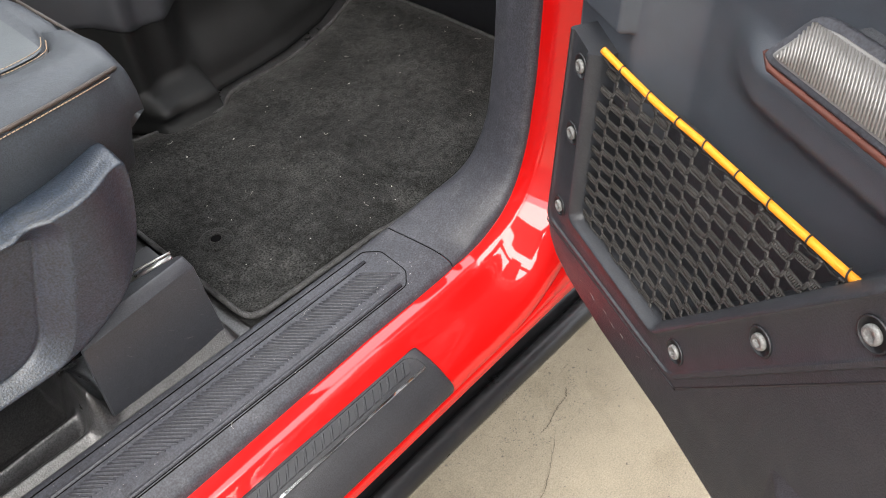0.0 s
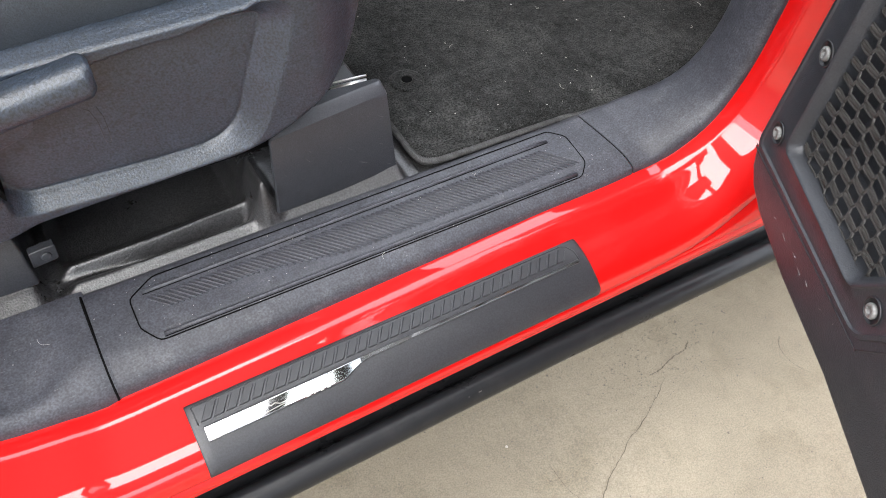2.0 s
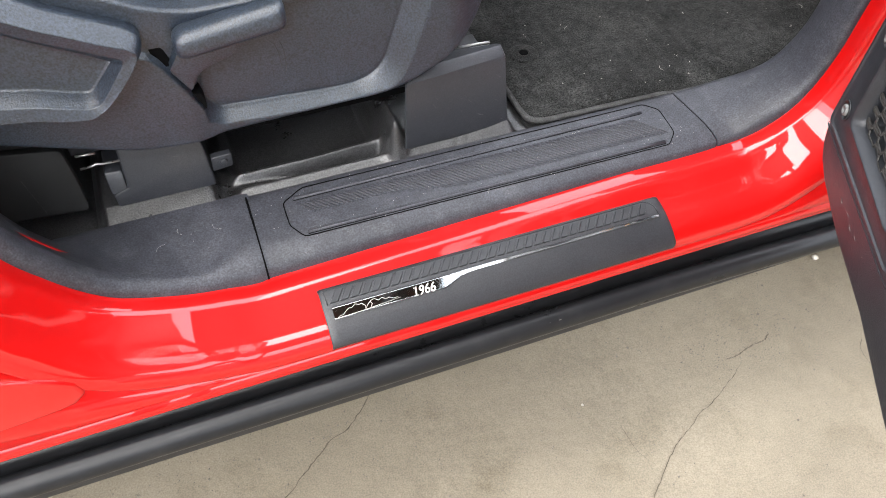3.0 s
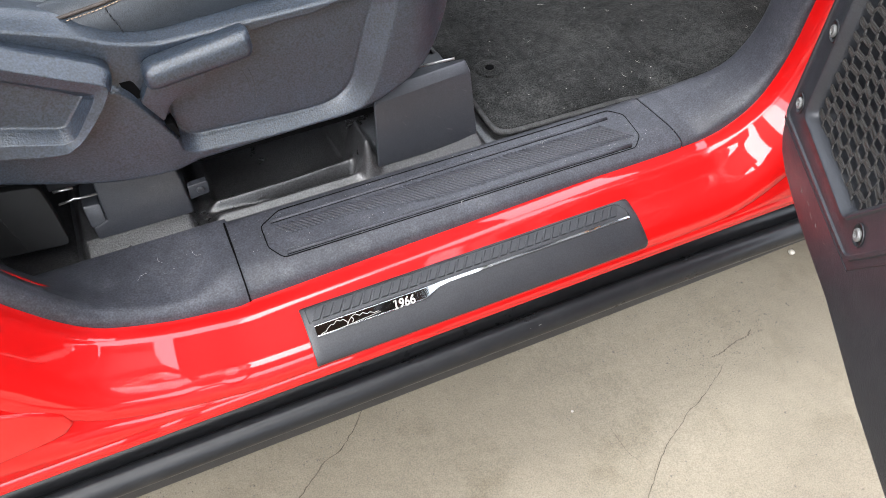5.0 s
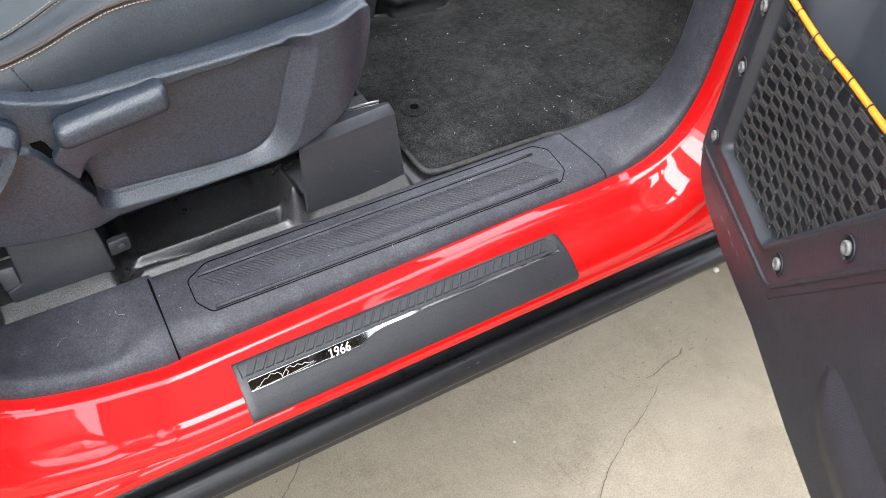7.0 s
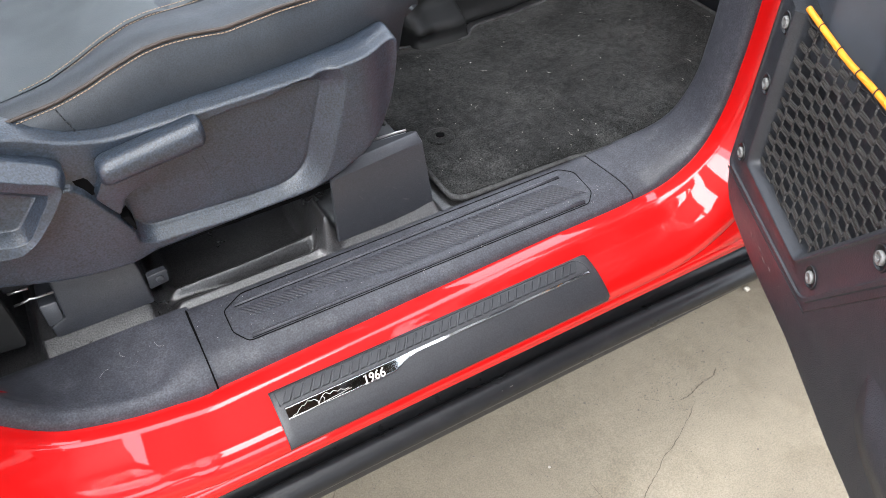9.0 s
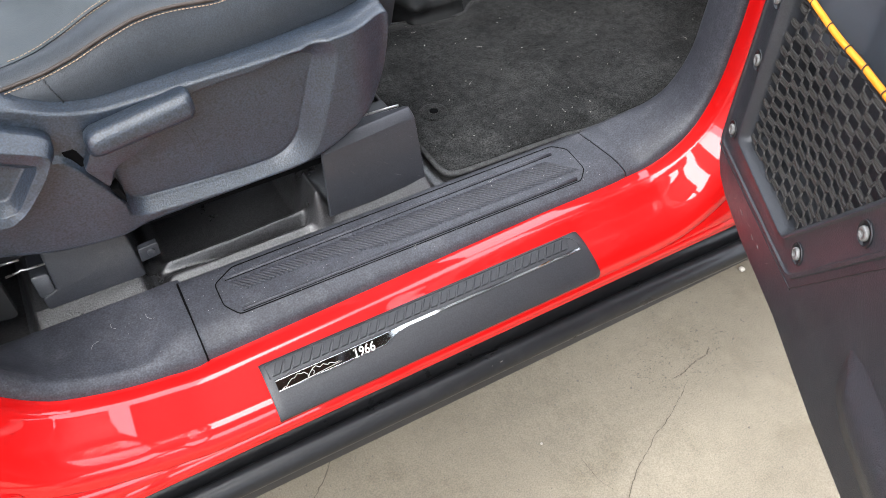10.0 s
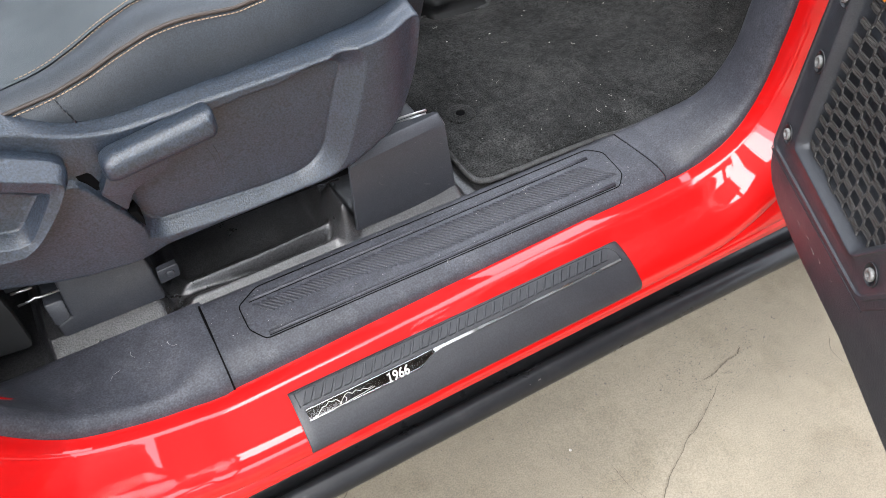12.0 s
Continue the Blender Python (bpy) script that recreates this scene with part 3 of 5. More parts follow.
def sill_z(y):
    return 0.535 + float(np.interp(y, MID[:, 0], MID[:, 1]))


# black cord on each seam stands in for the shade in its gap
for jx in (-0.0405, 0.4623):
    gap_line = [(jx, y - 0.0002, 0.535 + h + 0.0002) for y, h in MID if y < 0.116] if jx < 0 else [(jx + slant(yy), yy, sill_z(yy) - 0.0006) for yy in np.linspace(0.049, 0.116, 16)]
    part("joint_gap_line", tube("joint_gap_line", gap_line, 0.0012, 6), VOID, middle, "black cord drawn as the shaded gap between the covers")

# tread: two long bars, slanting ribs, and octagonal groove shade painted as black lines
octo = [(-0.007, 0.066), (0.004, 0.050), (0.420, 0.047), (0.433, 0.060), (0.434, 0.097), (0.420, 0.1105), (0.016, 0.1105), (-0.007, 0.096)]
ring = [Vector((x, y, sill_z(y) + 0.0002)) for x, y in rounded(octo, 0.004, 2)]
dense = []
for a, b in zip(ring, ring[1:] + ring[:1]):
    steps = max(1, int((b - a).length / 0.02))
    for s in range(steps):
        q = a.lerp(b, s / steps)
        q.z = sill_z(q.y) + 0.0002
        dense.append(q)
part("tread_groove_line", tube("tread_groove_line", dense, 0.0006, 6, True), VOID, middle, "fine black line painted for the shaded octagonal groove round the tread")
for ya, x0, x1 in ((0.0985, 0.004, 0.412), (0.0545, 0.008, 0.416)):
    line = [(x, ya + (0.001 if ya > 0.08 else -0.003) * (x / 0.41), sill_z(ya) - 0.0005) for x in np.linspace(x0, x1, 14)]
    part("tread_bar", tube("tread_bar", line, 0.0023, 8), SILL, middle)
    # thin black tube paints the shade along each bar's lower edge
    part("bar_shade_line", tube("bar_shade_line", [(x, y - 0.0024, sill_z(y - 0.0024) + 0.0001) for x, y, z in line], 0.0005, 5), VOID, middle, "fine black line painted for the shade below the bar")


def tread_rib(low):
    """A slanting rib from below the upper bar down to a line across the tread."""
    top = 0.0915
    me = tube("tread_rib", [((top - y), y, sill_z(y) + 0.0002) for y in np.linspace(top, low, 5)], 0.0010, 6)
    me.materials.append(SILL)
    return me


rib_forms = [tread_rib(low) for low in np.linspace(0.0755, 0.0615, 12)]
for k in range(80):
    x = 0.006 + k * 0.0050
    if x + 0.030 > 0.430:
        break
    ob = part("tread_rib", rib_forms[int(round(11 * smooth(0.07, 0.16, x)))], None, middle)
    ob.location = (x, 0, 0)

# ---- add-on plate stuck on the rocker ----
PLP = curve_through([(0.0012, 0.5230), (0.0008, 0.5258), (-0.002, 0.5264), (-0.012, 0.5238), (-0.022, 0.5194), (-0.031, 0.5138), (-0.0392, 0.5072), (-0.0448, 0.5012), (-0.0480, 0.4965), (-0.0491, 0.4930), (-0.0470, 0.4915)], 40)
plate = thing("sill_plate", (0.19, -0.025, 0.5), "black ribbed plastic sill plate stuck on the red rocker", "sill plate")
rows = []
for x in [0.0, 0.0008, 0.003] + list(np.linspace(0.01, 0.365, 50)) + [0.372, 0.377, 0.3795, 0.3805]:
    row = []
    for k, (y, z) in enumerate(PLP):
        v = k / 39
        xx = x
        if x > 0.36:
            xx = x + (0.006 * v - 0.003 * (1 - smooth(0.0, 0.08, v)) - 0.006 * smooth(0.82, 1.0, v) ** 2) * smooth(0.36, 0.3805, x)
        drop = 0.0012 * (1 - smooth(0, 0.0025, min(x, 0.3805 - x)))
        row.append((xx, y + drop * 0.4, z - drop))
    rows.append(row)
solid(part("body", grid("body", rows), PLATE, plate), 0.0022)
run = np.r_[0, np.cumsum(np.linalg.norm(np.diff(PLP, axis=0), axis=1))]


def on_plate(x, v, lift=0.0):
    """A point on the plate, v metres down from its upper edge."""
    y, z = np.interp(v + 0.0035, run, PLP[:, 0]), np.interp(v + 0.0035, run, PLP[:, 1])
    y2, z2 = np.interp(v + 0.0045, run, PLP[:, 0]), np.interp(v + 0.0045, run, PLP[:, 1])
    ty, tz = y2 - y, z2 - z
    s = math.hypot(ty, tz)
    return Vector((x, y + tz / s * lift, z - ty / s * lift))


border = [on_plate(x, v, 0.0002) for x, v in ((0.0055, 0.0185), (0.0050, 0.0035))] + [on_plate(x, 0.0028, 0.0002) for x in np.linspace(0.0065, 0.362, 30)] + [on_plate(x, v, 0.0002) for x, v in ((0.368, 0.006), (0.3722, 0.012), (0.3735, 0.0215))]
part("rib_border", tube("rib_border", border, 0.0007, 5), RIBM, plate)
pad_me = None
for k in range(35):
    if pad_me is None:
        w = 0.0088
        outline = [(0.0, 0.0175), (w, 0.0175), (w + 0.0085, 0.0048), (0.0085, 0.0048)]
        bm = bmesh.new()
        lo = [bm.verts.new(on_plate(x, v, -0.0005)) for x, v in outline]
        hi = [bm.verts.new(on_plate(x + (0.0008 if k in (0, 3) else -0.0008), v + (-0.0006 if k < 2 else 0.0006), 0.0016)) for k, (x, v) in enumerate(outline)]
        bm.faces.new(hi)
        for i in range(4):
            bm.faces.new((lo[i], lo[(i + 1) % 4], hi[(i + 1) % 4], hi[i]))
        bmesh.ops.recalc_face_normals(bm, faces=bm.faces)
        pad_me = bpy.data.meshes.new("rib")
        bm.to_mesh(pad_me)
        bm.free()
        pad_me.materials.append(RIBM)
    x = 0.0078 + k * 0.01035
    if x + 0.0175 > 0.374:
        break
    ob = part("rib", pad_me, None, plate)
    ob.location = (x, 0, 0)

def strip_low(x):
    return float(np.interp(x, [0.0, 0.124, 0.1425, 0.152, 0.4], [0.0340, 0.0340, 0.0262, 0.0246, 0.0240]))


def on_strip(x, v, tilt=30.0, lift=0.0):
    """A point on the flat inlaid strip, v metres down from the plate's upper edge."""
    a, d = radians(tilt), v - 0.0212
    return on_plate(x, 0.0212, 0.0003) + Vector((0, -math.cos(a) * d - math.sin(a) * lift, -math.sin(a) * d + math.cos(a) * lift))


rows = []
for x in [0.0085] + list(np.linspace(0.0086, 0.124, 30)) + list(np.linspace(0.1245, 0.1445, 8)):
    low, up = strip_low(x), 0.0212
    rows.append([on_plate(x, up, -0.0004)] + [on_strip(x, up + (low - up) * t) for t in np.linspace(0, 1, 9)] + [on_plate(x, low, -0.0004)])
gloss = part("gloss_strip", grid("gloss_strip", rows), GLOSS, plate, "mirror-dark inlaid strip")
rows = []
# tilt changes along the strip to place its white and dark reflections
for x in list(np.linspace(0.143, 0.3725, 60)):
    low, up = strip_low(x), 0.0212
    rows.append([on_plate(x, up, -0.0004)] + [on_strip(x, up + (low - up) * t, 21.5 + 8.5 * smooth(0.186, 0.200, x) * (1 - smooth(0.325, 0.345, x)), 0.0002) for t in np.linspace(0, 1, 9)] + [on_plate(x, low + 0.0002, -0.0004)])
me = grid("bright_strip", rows)
me.set_sharp_from_angle(angle=radians(40))
part("bright_strip", me, CHROME, plate, "narrow mirror-bright trim strip")
rim = [on_plate(x, 0.0212, 0.0004) for x in np.linspace(0.0085, 0.3725, 40)] + [on_plate(x, v, 0.0004) for x, v in ((0.3725, 0.0241), (0.152, 0.0246), (0.1425, 0.0262), (0.124, 0.0340), (0.066, 0.0340), (0.0085, 0.0340))]
# added metal line stands in for pale reflections along the narrow strip
part("glint_line", tube("glint_line", [on_strip(x, 0.0238, 30.0, 0.0004) for x in np.linspace(0.200, 0.371, 40)], 0.0004, 6), GLINTM, gloss, "narrow metal line added for the strip's pale reflections")
part("strip_edge", tube("strip_edge", rim, 0.00045, 5, True), PLATE, plate)


def silver_line(points):
    pts = []
    for (x0, v0), (x1, v1) in zip(points, points[1:]):
        for t in (0, 0.5):
            pts.append(on_strip(x0 + (x1 - x0) * t, v0 + (v1 - v0) * t, 30.0, 0.0003))
    pts.append(on_strip(*points[-1], 30.0, 0.0003))
    part("mountain_line", tube("mountain_line", pts, 0.0003, 5), SILVER, gloss, "thin silver mountain outline")


silver_line([(0.0115, 0.0330), (0.0150, 0.0310), (0.0175, 0.0312), (0.0205, 0.0285), (0.0245, 0.0262), (0.0270, 0.0268), (0.0310, 0.0240), (0.0345, 0.0256), (0.0375, 0.0252), (0.0405, 0.0285), (0.0400, 0.0318)])
silver_line([(0.0400, 0.0318), (0.0425, 0.0285), (0.0470, 0.0250), (0.0505, 0.0240), (0.0540, 0.0268), (0.0580, 0.0252), (0.0620, 0.0278), (0.0650, 0.0268), (0.0690, 0.0290), (0.0740, 0.0288)])
silver_line([(0.0460, 0.0258), (0.0475, 0.0285), (0.0455, 0.0310)])
silver_line([(0.0115, 0.0332), (0.040, 0.0322), (0.0760, 0.0300)])

font = bpy.data.curves.new("year", "FONT")
font.body = "1966"
font.size = 0.0130
font.extrude = 0.0002
font.bevel_depth = 0.00022
font.space_character = 1.02
text = new("year", font)
bpy.context.view_layer.update()
year_me = bpy.data.meshes.new_from_object(text.evaluated_get(bpy.context.evaluated_depsgraph_get()))
bpy.data.objects.remove(text)
stem = [v.co.x for v in year_me.vertices if v.co.x < 0.006 and v.co.y < 0.003]
one = 0.0890 + (min(stem) + max(stem)) * 0.45
for v in year_me.vertices:
    v.co = on_strip(0.0890 + v.co.x * 0.90 + v.co.y * 0.16, 0.0333 - v.co.y, 30.0, 0.0004 + v.co.z)
part("numeral_serif", tube("numeral_serif", [on_strip(one - 0.0021, 0.0330, 30.0, 0.0004), on_strip(one + 0.0021, 0.0330, 30.0, 0.0004)], 0.0006, 5), SILVER, gloss)
part("numeral_serif", tube("numeral_serif", [on_strip(one - 0.0003, 0.0248, 30.0, 0.0004), on_strip(one - 0.0010, 0.0258, 30.0, 0.0004)], 0.0006, 5), SILVER, gloss)
part("year", year_me, SILVER, gloss, "silver number 1966")

# ---- seat ----
TOPX = [-0.36, -0.25, -0.17, -0.119, -0.098, -0.080, -0.051, -0.017, 0.033, 0.085, 0.1436, 0.167, 0.199, 0.218, 0.2265, 0.2300]
TOPZ = [0.90, 0.850, 0.822, 0.803, 0.7925, 0.784, 0.7760, 0.7755, 0.7765, 0.7775, 0.7790, 0.7800, 0.7822, 0.7832, 0.7815, 0.776]
BOTX = [-0.36, -0.25, -0.178, -0.128, -0.095, -0.068, -0.055, -0.040, 0.012, 0.060, 0.083, 0.112, 0.1415, 0.1773, 0.2003, 0.2170, 0.2255, 0.2300]
BOTZ = [0.72, 0.685, 0.658, 0.640, 0.634, 0.632, 0.632, 0.633, 0.635, 0.6365, 0.637, 0.638, 0.6455, 0.664, 0.6815, 0.7050, 0.7350, 0.772]
TOPC = curve_through(list(zip(TOPX, TOPZ)), 400)
BOTC = curve_through(list(zip(BOTX, BOTZ)), 400)
# cushion: side wall, welted seam, bolster, inner panel
SEAMX = [-0.40, -0.30, -0.20, -0.155, -0.116, -0.076, -0.050, -0.025, 0.001, 0.020, 0.038, 0.070, 0.118, 0.180, 0.235, 0.268, 0.285]
SEAMZ = [0.80, 0.797, 0.795, 0.796, 0.800, 0.806, 0.8135, 0.823, 0.8305, 0.8325, 0.832, 0.8285, 0.8325, 0.8300, 0.8260, 0.820, 0.812]
SEAMY = [0.19, 0.17, 0.15, 0.145, 0.141, 0.140, 0.140, 0.140, 0.141, 0.142, 0.143, 0.144, 0.147, 0.158, 0.172, 0.188, 0.215]
INX = [-0.40, -0.20, -0.13, -0.09, -0.069, -0.043, -0.015, 0.04, 0.078, 0.12, 0.18, 0.21, 0.235, 0.250, 0.262]
INY = [0.27, 0.20, 0.181, 0.182, 0.186, 0.192, 0.197, 0.206, 0.220, 0.231, 0.238, 0.240, 0.247, 0.262, 0.30]


def seam_at(x):
    return Vector((x, float(np.interp(x, SEAMX, SEAMY)), float(np.interp(x, SEAMX, SEAMZ))))


def cushion_row(x):
    """A slice across the cushion."""
    s = seam_at(x)
    iy = max(float(np.interp(x, INX, INY)), s.y + 0.03)
    wall_top = float(np.interp(x, TOPX, TOPZ)) if x < 0.215 else 0.80
    low = min(wall_top - 0.035, 0.75)
    bulge = 0.006
    prof = [(s.y + 0.022, low - 0.03), (s.y + 0.010, low), (s.y - bulge * 0.2, low + (s.z - low) * 0.35), (s.y - bulge, low + (s.z - low) * 0.62), (s.y - bulge * 0.6, low + (s.z - low) * 0.85), (s.y + 0.0012, s.z - 0.0015)]
    top = [(s.y + 0.004, s.z + 0.002), (s.y + 0.014, s.z + 0.0055), (s.y + (iy - s.y) * 0.45, s.z + 0.0065), (s.y + (iy - s.y) * 0.8, s.z + 0.001), (iy - 0.002, s.z - 0.007), (iy, s.z - 0.0105), (iy + 0.003, s.z - 0.0075), (iy + 0.02, s.z - 0.004), (iy + 0.08, s.z - 0.005), (0.42, s.z - 0.012), (0.60, s.z - 0.012)]
    pts = [(x, y, z) for y, z in prof + top]
    return pts


rows = []
for x in np.linspace(-0.40, 0.262, 150):
    rows.append(cushion_row(x))
last = cushion_row(0.262)
for a in np.linspace(0, 1, 14)[1:]:
    ang = a * math.pi / 2
    row = []
    for (x, y, z) in last:
        d = 0.014 + 0.010 * smooth(0.19, 0.25, y)
        if z > 0.79:
            row.append((x + d * math.sin(ang), y + (0.25 - y) * 0.06 * a, z - d * (1 - math.cos(ang))))
        else:
            row.append((x + 0.004 * math.sin(ang), y + 0.010 * a, z - 0.004 * a))
    rows.append(row)
tail = rows[-1]
for q in np.linspace(0, 1, 8)[1:]:
    rows.append([(x - 0.06 * q - 0.06 * q * q, y + 0.004 * q + (0.03 * q if y < 0.21 else 0), z + (0.70 - z) * q) for x, y, z in tail])
seat = part("seat", grid("seat", rows), LEATHER, car, "black leather seat cushion with tan stitching")
inlay_rows = []
for x in np.linspace(-0.36, 0.245, 60):
    z = seam_at(x).z
    iy = max(float(np.interp(x, INX, INY)), seam_at(x).y + 0.03)
    inlay_rows.append([(x, iy + 0.004 + (0.596 - iy) * t, z - 0.0045 + 0.003 * math.sin(math.pi * min(1, t * 6) / 2) - 0.0065 * smooth(0.1, 0.7, t) - 0.004 * math.exp(-((x - 0.045 + 0.1 * t) / 0.006) ** 2)) for t in np.linspace(0, 1, 24)])
part("seat_inlay", grid("seat_inlay", inlay_rows), LEATHER_IN, seat, "satin dark leather centre panel")

POCKET = rounded([(-0.056, 0.676), (-0.044, 0.6595), (0.060, 0.6530), (0.090, 0.6535), (0.107, 0.660), (0.1195, 0.674), (0.1470, 0.7620), (0.108, 0.7655), (0.056, 0.7650), (0.022, 0.7605), (-0.010, 0.7520), (-0.040, 0.733), (-0.056, 0.702)], 0.010, 5)
SHY = 0.122
WING = rounded([(-0.40, 0.77), (-0.22, 0.760), (-0.120, 0.748), (-0.097, 0.7435), (-0.0885, 0.7405), (-0.0815, 0.732), (-0.062, 0.692), (-0.0545, 0.676), (-0.043, 0.660), (-0.020, 0.650), (-0.020, 0.60), (-0.07, 0.60), (-0.128, 0.60), (-0.19, 0.60), (-0.40, 0.60)], 0.006, 4)


def shield_edges(x):
    return float(np.interp(x, TOPC[:, 0], TOPC[:, 1])), float(np.interp(x, BOTC[:, 0], BOTC[:, 1]))


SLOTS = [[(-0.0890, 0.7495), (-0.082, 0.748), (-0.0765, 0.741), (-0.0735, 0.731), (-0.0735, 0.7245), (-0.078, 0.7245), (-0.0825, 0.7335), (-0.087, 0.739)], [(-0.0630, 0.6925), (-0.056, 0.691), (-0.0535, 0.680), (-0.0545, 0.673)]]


def shield_y(x, z):
    """How far out the shield's face lies."""
    top, bot = shield_edges(x)
    roll = 0.014 * (1 - smooth(0, 0.0115, z - bot + 0.0025)) ** 2 + 0.014 * (1 - smooth(0, 0.0055, top - z)) ** 2
    d = inside(POCKET, x, z)
    width = 0.0125 + 0.010 * smooth(0.08, 0.13, x) - 0.0115 * smooth(0.70, 0.755, z) * (1 - smooth(0.130, 0.150, x))
    lin = min(1.0, max(0.0, (d + width) / width))
    well = 0.0135 * (lin * lin / 0.24 if lin < 0.12 else 1.0 - (1 - lin) ** 2 / 0.16 if lin > 0.92 else lin - 0.06 + (lin - 0.12) * 0.025) + 0.0008 * math.exp(-((d - 0.0004) / 0.0013) ** 2)
    nose = 0.018 * smooth(0.165, 0.2270, x) ** 2
    lean = (z - 0.72) * -0.05
    hinge = 0.006 * smooth(-0.0005, 0.0035, inside(WING, x, z)) * (1 - smooth(-0.072, -0.040, x)) if x < -0.03 else 0.0
    return SHY + roll + well * (1 - (hinge > 0.003)) + nose + lean - hinge


rows = []
for x in list(np.linspace(-0.36, -0.17, 20)) + list(np.linspace(-0.165, 0.135, 180)) + list(np.linspace(0.137, 0.2300, 60)):
    top, bot = shield_edges(x)
    row = [(x, shield_y(x, bot) + 0.05, bot + 0.006), (x, shield_y(x, bot) + 0.014, bot + 0.001)]
    for t in np.linspace(0, 1, 120):
        z = bot + (top - bot) * t
        row.append((x, shield_y(x, z), z))
    row += [(x, shield_y(x, top) + 0.012, top + 0.0015), (x, shield_y(x, top) + 0.04, top - 0.004)]
    rows.append(row)
shield = solid(part("side_shield", grid("side_shield", rows), SHIELD, seat, "grained grey plastic side shield with a recessed panel"), 0.002)

side = lambda a, b, h: Vector((a, SHY - h, b))

# black blocks stand in for the shaded gaps round the lever; no opening is cut
part("lever_gap_shade", prism("lever_gap_shade", SLOTS[0], side, -0.03, 0.0012), VOID, seat)
part("lever_gap_shade", prism("lever_gap_shade", SLOTS[1], side, -0.03, 0.0020), VOID, seat)

# height lever: stem that curves out of the shield, and the paddle
stem = rounded([(-0.050, 0.754), (-0.062, 0.750), (-0.067, 0.743), (-0.071, 0.735), (-0.0765, 0.727), (-0.0625, 0.6965), (-0.0580, 0.706), (-0.0535, 0.7155), (-0.046, 0.7225), (-0.034, 0.727), (-0.020, 0.733), (-0.015, 0.748), (-0.035, 0.754)], 0.005, 3)
part("lever_stem", prism("lever_stem", stem, lambda a, b, h: Vector((a, SHY - h * (0.35 + 0.65 * smooth(0.70, 0.738, b)), b)), -0.012, 0.0135, 0.0045, 4), SHIELD, seat)
section = [(0.0005 + 0.0150 * math.copysign(abs(math.cos(a)) ** 0.8, math.cos(a)), 0.0005 + 0.0155 * math.copysign(abs(math.sin(a)) ** 0.8, math.sin(a))) for a in np.linspace(0, 2 * math.pi, 40, endpoint=False)]
sections = []
for t in list(np.linspace(0, 0.12, 8)) + list(np.linspace(0.15, 0.93, 12)) + list(np.linspace(0.945, 1.0, 8)):
    k = 0.45 + 0.55 * math.sqrt(max(0.0, 1 - (1 - t / 0.12) ** 2)) if t < 0.12 else math.sqrt(max(0.0, 1 - ((t - 0.93) / 0.07) ** 2 * 0.6)) if t > 0.93 else 1.0
    sections.append([(-0.0675 + 0.0925 * t, 0.1070 + a * 0.92 * k, 0.7525 + 0.0125 * t + b * k * (0.80 + 0.08 * t)) for a, b in section])
part("lever", grid("lever", sections, closed=True, caps=True), SHIELD, seat, "long grey plastic height lever")

# backrest handle: dished paddle with a thick rim
def ring_through(points, per=6):
    """A closed smooth loop with as many steps between each two points."""
    p, n, out = np.array(points, float), len(points), []
    for i in range(n):
        a, b, d, e = p[i - 1], p[i], p[(i + 1) % n], p[(i + 2) % n]
        for t in np.linspace(0, 1, per, endpoint=False):
            out.append(0.5 * (2 * b + (d - a) * t + (2 * a - 5 * b + 4 * d - e) * t**2 + (3 * b - a - 3 * d + e) * t**3))
    return out


rim_out = ring_through([(-0.25, 0.846), (-0.155, 0.8005), (-0.122, 0.7835), (-0.106, 0.7745), (-0.0985, 0.7650), (-0.1015, 0.7525), (-0.113, 0.7370), (-0.131, 0.7180), (-0.144, 0.7090), (-0.157, 0.7055), (-0.193, 0.7135), (-0.25, 0.735)])
rim_top = ring_through([(-0.25, 0.838), (-0.162, 0.7945), (-0.128, 0.7765), (-0.112, 0.7685), (-0.1045, 0.7620), (-0.106, 0.7540), (-0.117, 0.7385), (-0.134, 0.7205), (-0.145, 0.7125), (-0.157, 0.7090), (-0.191, 0.7170), (-0.25, 0.739)])
rim_in = ring_through([(-0.25, 0.826), (-0.167, 0.784), (-0.133, 0.766), (-0.1195, 0.7585), (-0.1165, 0.756), (-0.1185, 0.7505), (-0.128, 0.738), (-0.1405, 0.7225), (-0.148, 0.7185), (-0.158, 0.7195), (-0.187, 0.7290), (-0.25, 0.751)])
dish = ring_through([(-0.25, 0.818), (-0.170, 0.776), (-0.138, 0.7575), (-0.128, 0.7515), (-0.1255, 0.750), (-0.1275, 0.7475), (-0.135, 0.739), (-0.1465, 0.7265), (-0.153, 0.7255), (-0.160, 0.7275), (-0.184, 0.7360), (-0.25, 0.758)])
mid = np.mean(dish, axis=0)
def facet(a, b, ha, hb):
    """Loops across one flat face of the handle, dense at its edges."""
    a, b = np.array(a), np.array(b)
    return [(a + (b - a) * t, ha + (hb - ha) * t) for t in (0.03, 0.10, 0.22, 0.78, 0.90, 0.97)]


loops = []
for line_, h in [(rim_out, -0.004), (rim_out, 0.014)] + facet(rim_out, rim_top, 0.0155, 0.0300) + facet(rim_top, rim_in, 0.0305, 0.0275) + facet(rim_in, dish, 0.0265, 0.0142) + [(dish + (mid - dish) * 0.08, 0.0138), (dish + (mid - dish) * 0.3, 0.0138), (dish + (mid - dish) * 0.95, 0.0138)]:
    loops.append([tuple(side(a + 0.008, b - 0.001, h)) for a, b in line_])
part("recliner_handle", grid("recliner_handle", loops, closed=True, caps=True), SHIELD, seat, "dished grey plastic backrest handle")

